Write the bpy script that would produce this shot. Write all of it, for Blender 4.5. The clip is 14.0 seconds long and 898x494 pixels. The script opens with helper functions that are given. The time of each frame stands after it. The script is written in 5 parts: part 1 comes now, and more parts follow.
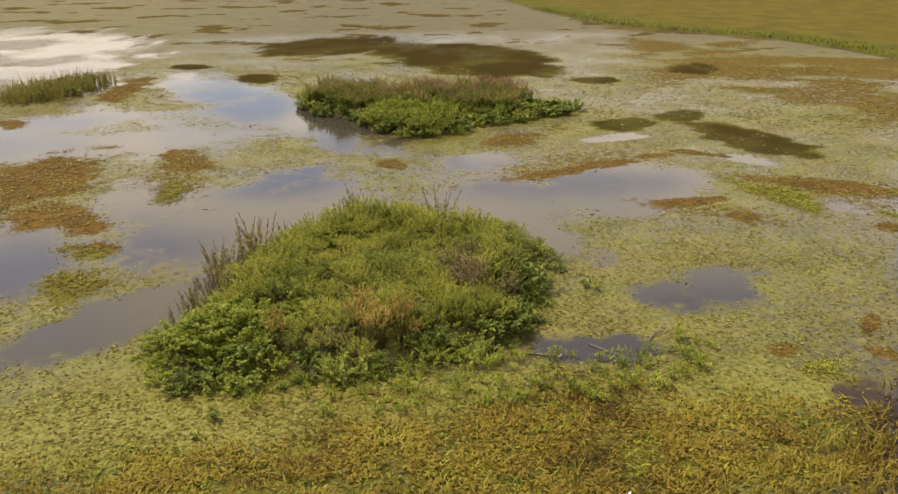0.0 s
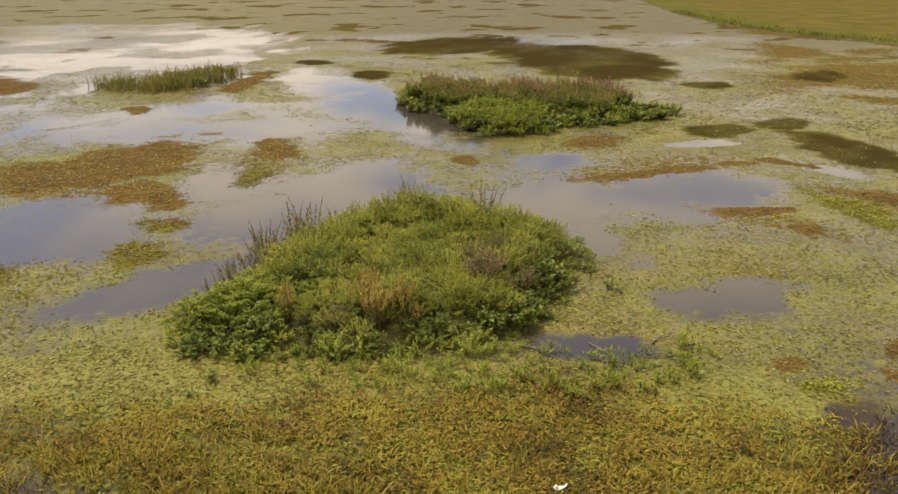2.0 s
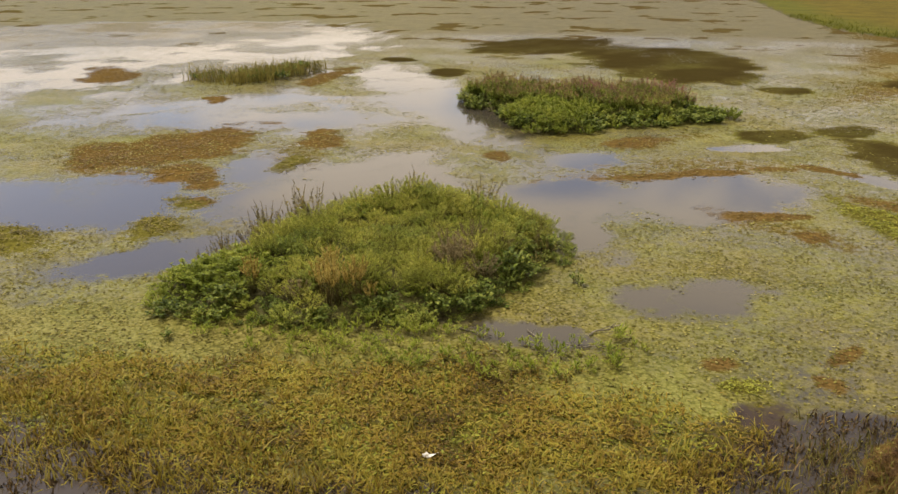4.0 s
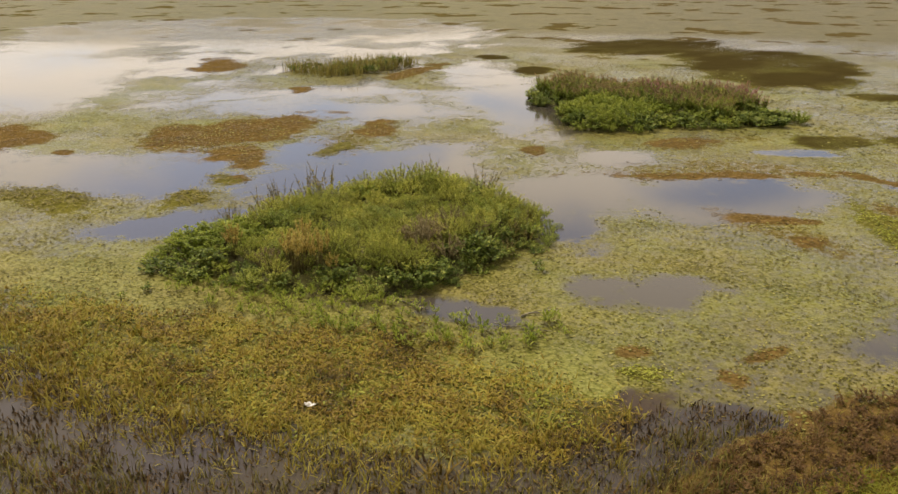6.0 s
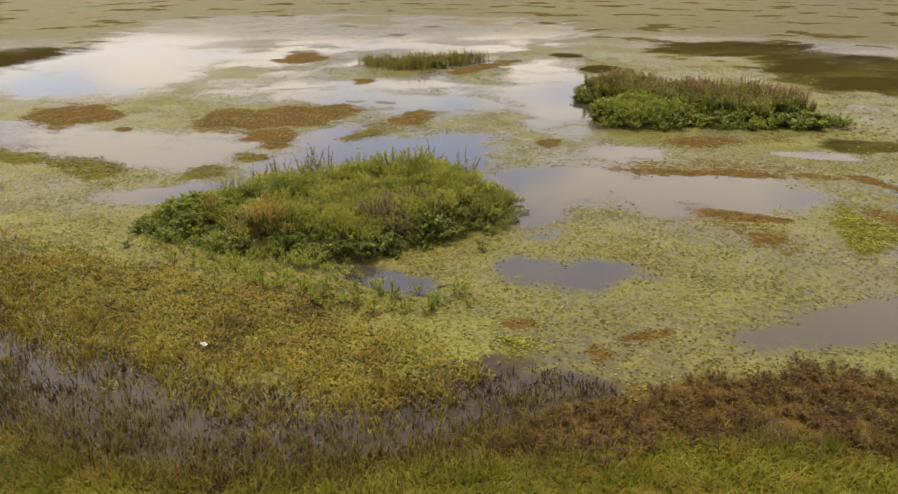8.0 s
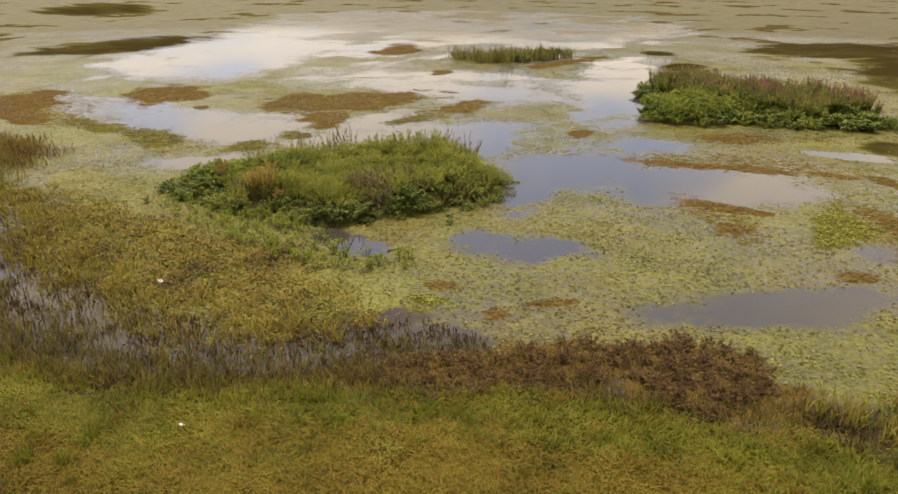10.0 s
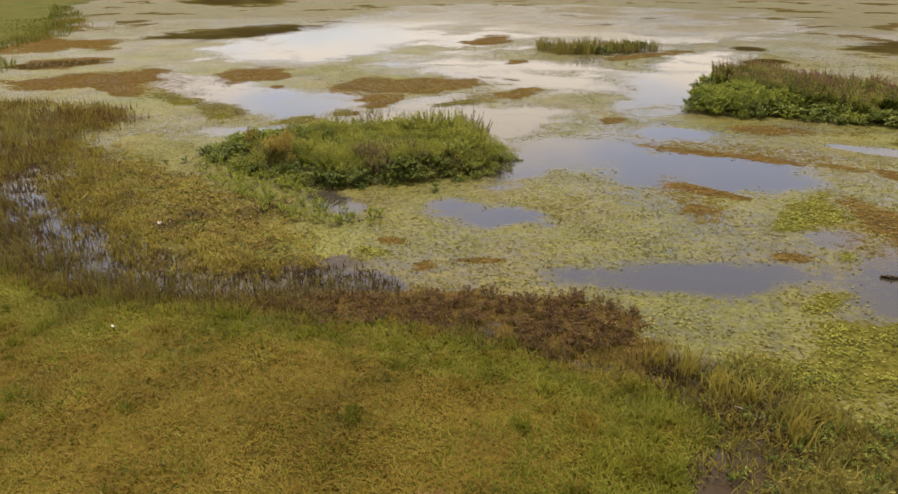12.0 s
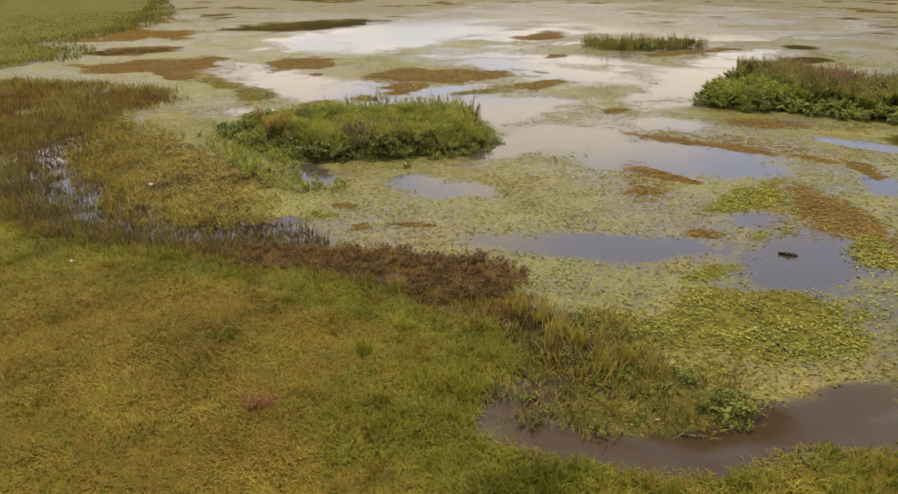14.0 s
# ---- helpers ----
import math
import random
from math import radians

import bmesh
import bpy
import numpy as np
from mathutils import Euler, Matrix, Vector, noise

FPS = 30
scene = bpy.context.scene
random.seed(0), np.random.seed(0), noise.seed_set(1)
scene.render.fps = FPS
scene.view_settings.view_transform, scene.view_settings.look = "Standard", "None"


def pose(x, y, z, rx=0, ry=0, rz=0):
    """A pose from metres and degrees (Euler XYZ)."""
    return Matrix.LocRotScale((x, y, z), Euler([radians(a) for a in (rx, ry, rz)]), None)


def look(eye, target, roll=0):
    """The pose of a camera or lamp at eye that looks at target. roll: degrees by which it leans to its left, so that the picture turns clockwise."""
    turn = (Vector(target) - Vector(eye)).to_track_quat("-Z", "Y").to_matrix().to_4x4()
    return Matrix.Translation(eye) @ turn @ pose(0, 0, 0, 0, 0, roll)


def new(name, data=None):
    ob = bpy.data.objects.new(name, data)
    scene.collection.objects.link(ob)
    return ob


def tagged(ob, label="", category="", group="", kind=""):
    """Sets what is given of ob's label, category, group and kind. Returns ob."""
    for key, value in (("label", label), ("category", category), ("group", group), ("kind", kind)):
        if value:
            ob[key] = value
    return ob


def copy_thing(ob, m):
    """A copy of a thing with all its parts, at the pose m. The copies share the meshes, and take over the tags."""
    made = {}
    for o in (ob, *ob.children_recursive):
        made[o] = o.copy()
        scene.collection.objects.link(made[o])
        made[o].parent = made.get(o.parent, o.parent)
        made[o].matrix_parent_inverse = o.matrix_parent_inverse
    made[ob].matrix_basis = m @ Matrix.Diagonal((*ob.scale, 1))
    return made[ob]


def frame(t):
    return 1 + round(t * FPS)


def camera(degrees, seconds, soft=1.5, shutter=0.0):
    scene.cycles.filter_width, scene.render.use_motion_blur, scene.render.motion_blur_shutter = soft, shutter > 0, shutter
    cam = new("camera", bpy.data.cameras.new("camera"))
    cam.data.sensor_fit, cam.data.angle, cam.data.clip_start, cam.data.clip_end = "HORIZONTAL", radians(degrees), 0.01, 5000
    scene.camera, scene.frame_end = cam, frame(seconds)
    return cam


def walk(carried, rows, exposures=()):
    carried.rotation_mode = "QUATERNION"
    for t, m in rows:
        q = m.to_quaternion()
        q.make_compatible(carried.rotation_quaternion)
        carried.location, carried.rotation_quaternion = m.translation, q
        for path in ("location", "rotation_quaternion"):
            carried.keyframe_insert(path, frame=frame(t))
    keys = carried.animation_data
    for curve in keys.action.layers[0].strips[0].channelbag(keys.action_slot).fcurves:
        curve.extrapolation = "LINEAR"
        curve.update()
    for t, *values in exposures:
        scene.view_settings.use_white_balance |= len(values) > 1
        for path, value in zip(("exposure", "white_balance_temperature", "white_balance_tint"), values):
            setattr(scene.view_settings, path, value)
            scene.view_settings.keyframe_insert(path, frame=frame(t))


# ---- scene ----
cam = camera(56.8, 14.0)
METRES, EYE, TILT, LEAN, TURN = 32.13, 8.15, 0.0, 0.0, 0.0
ROWS = [
    (0.0, 0.0, 0.0, 0.0, -0.0, -20.34, 0.0),
    (0.5, 0.021, -0.004, -0.0004, 2.82, -20.3, 0.07),
    (1.0, 0.0441, -0.0074, -0.0003, 5.65, -20.3, 0.09),
    (1.5, 0.0698, -0.0099, -0.0002, 8.34, -20.28, 0.12),
    (2.0, 0.0941, -0.0114, -0.0006, 10.56, -20.23, 0.15),
    (4.5, 0.2534, -0.0039, -0.0043, 22.22, -20.05, 0.22),
    (5.0, 0.2898, 0.0015, -0.0053, 24.86, -20.02, 0.26),
    (5.5, 0.3267, 0.0084, -0.0061, 27.71, -19.99, 0.25),
    (6.0, 0.3596, 0.0159, -0.0068, 30.09, -19.97, 0.29),
    (6.5, 0.3976, 0.0256, -0.0079, 32.55, -19.94, 0.29),
    (7.0, 0.4362, 0.0368, -0.009, 34.9, -19.93, 0.28),
    (7.5, 0.4752, 0.0491, -0.0104, 37.25, -19.9, 0.29),
    (8.0, 0.5113, 0.0619, -0.0119, 39.5, -19.85, 0.25),
    (10.5, 0.6985, 0.1489, -0.0199, 52.67, -19.88, 0.24),
    (11.0, 0.7344, 0.169, -0.0215, 55.17, -19.95, 0.24),
    (11.5, 0.7692, 0.1893, -0.0234, 57.69, -19.96, 0.23),
    (12.0, 0.8029, 0.2102, -0.025, 60.14, -20.01, 0.25),
    (12.5, 0.8329, 0.2299, -0.0264, 62.33, -19.98, 0.25),
    (13.0, 0.8646, 0.2525, -0.028, 64.4, -20.01, 0.25),
    (13.5, 0.8953, 0.2754, -0.0294, 66.01, -20.02, 0.24),
    (14.0, 0.9247, 0.2989, -0.0306, 67.29, -20.01, 0.24),
]
walk(cam, [(t, pose(0, 0, EYE, TILT, LEAN, TURN) @ pose(METRES * x, METRES * y, METRES * z, 90 + pitch, roll, yaw)) for t, x, y, z, yaw, pitch, roll in ROWS],
     exposures=[(0.0, 0.23, 7250, 12), (5.0, 0.17, 7250, 12), (14.0, 0.17, 7250, 12)])

# ---- world, sun and exposure ----
SUN_UP, SUN_AZ = 58.0, 70.0  # degrees: height, and turn to the left of straight ahead
world = bpy.data.worlds.new("sky")
scene.world = world
world.use_nodes = True
wn, wl = world.node_tree.nodes, world.node_tree.links
wn.clear()


def wnode(kind, **values):
    n = wn.new(kind)
    for key, value in values.items():
        n.inputs[int(key[1:])].default_value = value
    return n


sky = wn.new("ShaderNodeTexSky")
sky.sky_type, sky.sun_disc = "NISHITA", False
sky.sun_elevation, sky.sun_rotation = radians(SUN_UP), radians(-SUN_AZ)
sky.air_density, sky.dust_density, sky.ozone_density = 1.0, 2.0, 1.0
wpos = wn.new("ShaderNodeTexCoord")
wsep = wn.new("ShaderNodeSeparateXYZ")
wl.new(wpos.outputs["Generated"], wsep.inputs[0])
# a cloud layer seen in perspective: the direction divided by its height
wz = wnode("ShaderNodeMath", _1=0.0)
wz.operation = "MAXIMUM"
wl.new(wsep.outputs[2], wz.inputs[0])
wz2 = wnode("ShaderNodeMath", _1=0.0574)
wl.new(wz.outputs[0], wz2.inputs[0])
wdiv = []
for axis in (0, 1):
    d = wnode("ShaderNodeMath")
    d.operation = "DIVIDE"
    wl.new(wsep.outputs[axis], d.inputs[0])
    wl.new(wz2.outputs[0], d.inputs[1])
    wdiv.append(d)
wcomb = wnode("ShaderNodeCombineXYZ")
wl.new(wdiv[0].outputs[0], wcomb.inputs[0])
wl.new(wdiv[1].outputs[0], wcomb.inputs[1])
wmap = wn.new("ShaderNodeMapping")
wmap.inputs["Location"].default_value = (-3.904, -36.09, 0.686)
wmap.inputs["Rotation"].default_value = (0, 0, 2.1076)
wl.new(wcomb.outputs[0], wmap.inputs[0])
wnoise = wn.new("ShaderNodeTexNoise")
wnoise.inputs["Scale"].default_value = 0.8752
wnoise.inputs["Detail"].default_value = 6
wnoise.inputs["Roughness"].default_value = 0.5
wnoise.inputs["Distortion"].default_value = 0.4
wl.new(wmap.outputs[0], wnoise.inputs["Vector"])
wmask = wn.new("ShaderNodeMapRange")
wmask.interpolation_type = "SMOOTHSTEP"
wmask.inputs["From Min"].default_value = 0.40
wmask.inputs["From Max"].default_value = 0.565
wl.new(wnoise.outputs["Fac"], wmask.inputs["Value"])
# cloud brightness: white low down, greyer bases overhead
wbase = wn.new("ShaderNodeMapRange")
wbase.inputs["From Min"].default_value = 0.27
wbase.inputs["From Max"].default_value = 0.55
wl.new(wsep.outputs[2], wbase.inputs["Value"])
wcloud = wn.new("ShaderNodeMix")
wcloud.data_type = "RGBA"
wcloud.inputs[6].default_value = (1.32, 1.22, 1.09, 1)
wcloud.inputs[7].default_value = (0.82, 0.75, 0.62, 1)
wl.new(wbase.outputs[0], wcloud.inputs[0])
wdim = wn.new("ShaderNodeMix")
wdim.data_type, wdim.blend_type = "RGBA", "MULTIPLY"
wdim.inputs[0].default_value = 1.0
wdim.inputs[7].default_value = (0.150, 0.150, 0.169, 1)
wl.new(sky.outputs[0], wdim.inputs[6])
wmix = wn.new("ShaderNodeMix")
wmix.data_type = "RGBA"
wl.new(wmask.outputs[0], wmix.inputs[0])
wl.new(wdim.outputs[2], wmix.inputs[6])
wl.new(wcloud.outputs[2], wmix.inputs[7])
wback = wn.new("ShaderNodeBackground")
wback.inputs["Strength"].default_value = 1.0
wl.new(wmix.outputs[2], wback.inputs["Color"])
wout = wn.new("ShaderNodeOutputWorld")
wl.new(wback.outputs[0], wout.inputs[0])

sun = new("sun", bpy.data.lights.new("sun", "SUN"))
sun.data.energy, sun.data.angle, sun.data.color = 3.3, radians(8), (1.0, 0.95, 0.86)
sun.matrix_world = look((0, 0, 0), (math.sin(radians(SUN_AZ)) * math.cos(radians(SUN_UP)), -math.cos(radians(SUN_AZ)) * math.cos(radians(SUN_UP)), -math.sin(radians(SUN_UP))))

# ---- fields over the plan ----


def lattice(ix, iy, seed):
    h = (ix.astype(np.int64) * 374761393 + iy.astype(np.int64) * 668265263 + seed * 1442695041) & 0xFFFFFFFF
    h = ((h ^ (h >> 13)) * 1274126177) & 0xFFFFFFFF
    return ((h ^ (h >> 16)) & 0xFFFF) / 65535.0


def vnoise(x, y, seed=0):
    ix, iy = np.floor(x), np.floor(y)
    u, v = x - ix, y - iy
    u, v = u * u * (3 - 2 * u), v * v * (3 - 2 * v)
    a, b = lattice(ix, iy, seed), lattice(ix + 1, iy, seed)
    c, d = lattice(ix, iy + 1, seed), lattice(ix + 1, iy + 1, seed)
    return (a * (1 - u) + b * u) * (1 - v) + (c * (1 - u) + d * u) * v


def fbm(x, y, size, seed=0, octaves=4):
    total, amp, norm = 0.0, 1.0, 0.0
    for k in range(octaves):
        total = total + amp * vnoise(x / size * 2 ** k + 17.3 * k, y / size * 2 ** k - 9.1 * k, seed + k)
        norm += amp
        amp *= 0.55
    return total / norm


def smooth(x, lo, hi):
    t = np.clip((x - lo) / (hi - lo), 0, 1)
    return t * t * (3 - 2 * t)


def blob(x, y, e, seed=0, rough=0.45):
    """1 in the middle of the ellipse e (x, y, half length, half width, turn), 0 on its ragged edge."""
    cx, cy, a, b, turn = e
    c, s = math.cos(radians(turn)), math.sin(radians(turn))
    u, v = (x - cx) * c + (y - cy) * s, -(x - cx) * s + (y - cy) * c
    r = np.sqrt((u / a) ** 2 + (v / b) ** 2)
    out, near = np.full(np.shape(r), -9.0), r < 2.3
    x, y = x[near], y[near]
    ragged = 0.62 * fbm(x, y, max(0.8, 0.9 * b), seed, 5) + 0.38 * fbm(x, y, 0.45 + 0.18 * b, seed + 1, 3)
    out[near] = 1 - r[near] + 1.5 * rough * (2 * ragged - 1)
    return out


def chain(x, y, knots, seed=0, rough=0.45):
    """The same for a band through knots (x, y, half width)."""
    out = np.full(np.shape(x), -9.0)
    for (ax, ay, ar), (bx, by, br) in zip(knots, knots[1:]):
        dx, dy = bx - ax, by - ay
        t = np.clip(((x - ax) * dx + (y - ay) * dy) / (dx * dx + dy * dy), 0, 1)
        out = np.maximum(out, 1 - np.hypot(x - ax - t * dx, y - ay - t * dy) / (ar + t * (br - ar)))
    near = out > -1.3
    wide = max(k[2] for k in knots)
    u, v = x[near], y[near]
    ragged = 0.62 * fbm(u, v, max(0.8, 0.9 * wide), seed, 5) + 0.38 * fbm(u, v, 0.45 + 0.18 * wide, seed + 1, 3)
    out[near] += 1.5 * rough * (2 * ragged - 1)
    return out


def rounded(points, times):
    p = np.array(points, float)
    for _ in range(times):
        q = np.roll(p, -1, 0)
        p = np.stack([0.75 * p + 0.25 * q, 0.25 * p + 0.75 * q], 1).reshape(-1, 2)
    return p


def away(x, y, line):
    """Distance from a closed line, and whether each point lies inside it."""
    best, inside = np.full(x.shape, 1e9), np.zeros(x.shape, bool)
    for (ax, ay), (bx, by) in zip(line, np.roll(line, -1, 0)):
        dx, dy = bx - ax, by - ay
        t = np.clip(((x - ax) * dx + (y - ay) * dy) / (dx * dx + dy * dy), 0, 1)
        best = np.minimum(best, (x - ax - t * dx) ** 2 + (y - ay - t * dy) ** 2)
        if ay != by:
            inside ^= ((ay > y) != (by > y)) & (x < dx * (y - ay) / (by - ay) + ax)
    return np.sqrt(best), inside


def outline(x, y, corners, seed=0, rough=0.25, deep=3.4):
    """The same for a form inside rounded corners (x, y): 1 at deep metres from its edge."""
    x, y = np.asarray(x, float), np.asarray(y, float)
    d, inside = away(x, y, rounded(corners, 2))
    return np.where(inside, d, -d) / deep + 1.2 * rough * (fbm(x, y, 1.5, seed, 4) - 0.5)


def bounds(es, margin=0.8):
    """The corners of the box round a form."""
    if len(es[0]) < 5:
        reach = [e[2] if len(e) == 3 else 0.0 for e in es]
        return ([min(e[k] - r for e, r in zip(es, reach)) - margin for k in (0, 1)], [max(e[k] + r for e, r in zip(es, reach)) + margin for k in (0, 1)])
    lo, hi = [1e9, 1e9], [-1e9, -1e9]
    for cx, cy, a, b, turn in es:
        c, s = math.cos(radians(turn)), math.sin(radians(turn))
        for k, mid, half in ((0, cx, math.hypot(a * c, b * s)), (1, cy, math.hypot(a * s, b * c))):
            lo[k], hi[k] = min(lo[k], mid - half - margin), max(hi[k], mid + half + margin)
    return lo, hi


def blobs(x, y, es, seed=0, rough=0.45):
    """The field of a form: ellipses, a band of knots or an outline of corners."""
    if len(es[0]) == 2:
        return outline(x, y, es, seed, rough)
    if len(es[0]) == 3:
        return chain(np.asarray(x, float), np.asarray(y, float), es, seed, rough)
    out = np.full(np.shape(x), -9.0)
    for k, e in enumerate(es):
        out = np.maximum(out, blob(x, y, e, seed + 3 * k, rough))
    return out


# forms on the plan: outlines of corners (x, y), bands of knots (x, y, half width), or ellipses (x, y, half length, half width, turn)
ISLET_NEAR = [(-6.9, 15.8), (-5.6, 14.2), (-3.9, 13.7), (-2.2, 13.9), (-0.8, 14.8), (1.0, 15.3), (2.0, 16.3), (2.3, 17.8), (2.6, 19.2), (2.9, 20.9), (2.7, 22.5), (1.5, 23.9), (-2.2, 24.5), (-4.6, 23.0), (-5.7, 20.6), (-5.7, 18.0)]
ISLET_FAR = [(-0.6, 42.3, 6.4, 3.7, 2), (-1.6, 38.6, 3.6, 2.7, 100), (-5.4, 43.0, 3.7, 2.3, 128)]
ISLET_REEDS = [(-28.0, 45.2), (-24.3, 43.2), (-21.5, 43.3), (-20.4, 46.0), (-20.2, 50.8), (-22.0, 52.2), (-23.6, 49.2), (-24.8, 46.8)]
# open water
POOLS = [
    (-5.9, 25.1, 5.6, 3.1, 60), (-7.4, 17.6, 2.7, 1.0, 53), (-11.7, 21.5, 3.1, 0.8, 113), (1.7, 26.6, 2.8, 2.5, -150), (6, 28.1, 3.1, 2.3, 48),
    (2.5, 23.3, 2.5, 1, 119), (6.5, 19.1, 1.4, 0.85, 40), (2.7, 15.8, 1.7, 0.5, 179), (1.1, 31.5, 1.3, 1.3, -141), (-10.1, 43.7, 11.7, 2.3, 126),
    (-17.2, 39.3, 1.9, 1.3, 71), (-22.2, 34.6, 1.8, 0.5, 60), (-13.6, 34.9, 3.6, 1.7, -154), (-36.7, 33.7, 9.4, 3.5, 142), (-13.5, 20.8, 3.1, 2.6, 152),
]
POOLS_MORE = [
    (-8.2, 16.4, 1.0, 0.6, -180), (-42.5, 35.0, 13.5, 5.6, 132), (-17.5, 18.8, 8, 2.4, -169), (-9.2, 25.8, 3.3, 2, 126), (6.0, 18.7, 1.4, 0.7, -177),
    (13.2, 20.9, 2.7, 0.9, 58), (16, 24.6, 2.1, 1.3, 115), (12.9, 25.9, 0.7, 0.5, 100), (7.2, 35.8, 1.3, 0.6, 20), (11.6, 32.0, 1.2, 0.5, 130),
]
SILT = [
    (21.15, 17.4, 1.7, 0.36, 78),
    (21.3, 19.7, 2.1, 0.6, 95), (20.6, 15.8, 2.2, 0.34, 50), (19.1, 15.4, 0.8, 0.42, 120), (7.5, 12.9, 2.1, 0.6, 66), (18.9, 16.5, 0.5, 0.35, 40),
]
# floating mats of weed
BROWN = [
    (-17.2, 25.9, 2.9, 1.6, 138), (-15.2, 28.6, 4.6, 2.6, 80), (-12.5, 24.7, 2, 1.2, 146), (-32.8, 44.4, 4.9, 1.9, 135), (-18.7, 48.1, 4.3, 1.1, 95),
    (-20.5, 38.6, 1.4, 0.9, 138), (-18.8, 21.4, 0.7, 0.4, 169), (-2.2, 31.1, 0.9, 0.7, 105), (-10.2, 31.5, 2.3, 1, 126),
    (-28.6, 16.8, 2.0, 1.1, 147), (-24.2, 21.6, 4.2, 2.5, 148), (-26.3, 14.7, 4.4, 2.2, 0), (-35.8, 12.2, 3.5, 2.7, 142),
]
BROWN_MORE = [
    (-27.4, 11.7, 4, 3.1, 70), (-22.5, 13.6, 3.5, 0.9, -169), (9.3, 24.7, 0.8, 0.6, 127), (14.2, 27.8, 3.2, 1.0, 155),
    (5, 30.6, 4.6, 0.6, -150), (10.1, 32.9, 1.3, 0.4, 154), (2.8, 35.4, 1.8, 1.2, -138), (7.9, 26.3, 1.5, 0.5, -157),
    (13.2, 23.6, 0.6, 0.4, 63), (-11.2, 23.9, 1.1, 0.8, 130), (-9.7, 21.8, 0.8, 0.5, 132),
    (7.1, 15.7, 0.45, 0.3, 20), (9.5, 16.9, 0.7, 0.25, 60), (9.1, 15.6, 0.3, 0.5, 40),
]
YELLOW = [
    (-13.3, 16.8, 2.7, 1.2, 177), (-17.8, 16.0, 3.4, 1.0, 14), (-10, 21.5, 1.1, 0.8, 160), 
    (-9.6, 19.3, 1.3, 1, 101), (-9.5, 27.6, 1.6, 0.8, 104), (11.0, 27.4, 2.5, 1.0, 113), (18.1, 20.7, 3.4, 2.2, 84), (17.4, 18.5, 1.2, 0.8, 60), (15.5, 22.2, 1.3, 0.4, 100),
    (14, 24.9, 0.5, 0.3, 123), (16, 26.6, 1.4, 0.7, 139), (7.6, 14.9, 0.8, 0.4, 30),
]
HAZE = [(-15.2, 27.6, 6, 2.6, 120), (-24, 16.5, 8, 3, 172), (4.5, 31.2, 6, 1.8, -150), (2.8, 35.6, 4, 1.5, -140), (8.5, 25.2, 3, 1.2, 150), (13.5, 27, 4, 1.5, 130), (-10, 29.5, 3, 2, 110)]
FRONT = [(0.7, 11.4, 6.6, 1.8, -167), (2.3, 11.9, 5.0, 2.1, -170), (-3.5, 10.9, 5.0, 1.3, 5)]
GREEN = [(0.7, 14.3, 4.1, 1.0, -174), (4.9, 15.4, 0.9, 0.6, 75), (3.6, 15.0, 1.4, 0.5, 10)]
DARK = [
    (-9.5, 69.1, 6.7, 5.2, 46), (0.6, 62.4, 10.2, 5.9, 119), (8.2, 38.5, 1.8, 1.3, 64), (11.4, 40.5, 1.6, 1.2, 51), (13.1, 35.5, 3.5, 1.8, 109),
    (9.1, 51.7, 1.6, 1.3, -144), (16.3, 56.4, 2.7, 1.5, 67), (-17.5, 57.1, 1.5, 1.2, 140), (-11.9, 52.3, 2, 1.2, 98), (-50.3, 28.8, 8.2, 4.6, 113),
    (-35.8, 12.3, 3.2, 1.6, 97), (-96.4, 42.1, 10.9, 6.8, 159),
]
DOCK = [(11.1, 14.1, 3.1, 0.8, 60), (13.7, 16.6, 1.5, 1.1, 120)]
PEAT = [(10.2, 12.9, 3.6, 1.1, 55), (14.6, 16.2, 2.0, 1.0, 25)]
MIRE = [(20.0, 17.2, 1.9, 1.1, 55), (18.2, 17.4, 1.8, 0.8, 155), (16.6, 17.0, 1.3, 0.6, 20)]
REEDS = [(-10.0, 8.4, 1.2), (-3.0, 8.0, 1.4), (1.0, 8.0, 1.8), (4.2, 8.5, 1.6), (6.4, 9.5, 1.4), (7.7, 10.9, 1.2), (8.4, 12.4, 1.05), (9.1, 13.8, 0.7), (10.0, 14.4, 0.3)]
REEDS_EAST = [(17.4, 17.1, 1.9, 0.9, 179)]
SEDGE = [(-25.0, 4.6), (-21.5, 8.4), (-17.5, 12.6), (-13.8, 13.2), (-10.6, 11.2), (-7.0, 8.2), (-3.0, 6.9), (-2.0, 5.2), (-12.0, 3.6), (-20.0, 3.2)]

# thick green film
DUCKWEED = [(-3.5, 13.0, 9.0, 1.9, 4), (4.5, 13.8, 3.5, 1.2, 10)]
# wide stretch of nearly bare water
BARE = [(-32, 21.5), (-38, 22.5), (-43, 27.5), (-52, 36.5), (-60, 44.5), (-71, 55), (-72, 65), (-58, 79), (-38, 84), (-27, 77), (-22, 66), (-23, 55), (-16, 46), (-26, 44), (-33, 37), (-30.5, 30)]
BARE_NEAR = [(-17, 37, 10, 6, 20)]

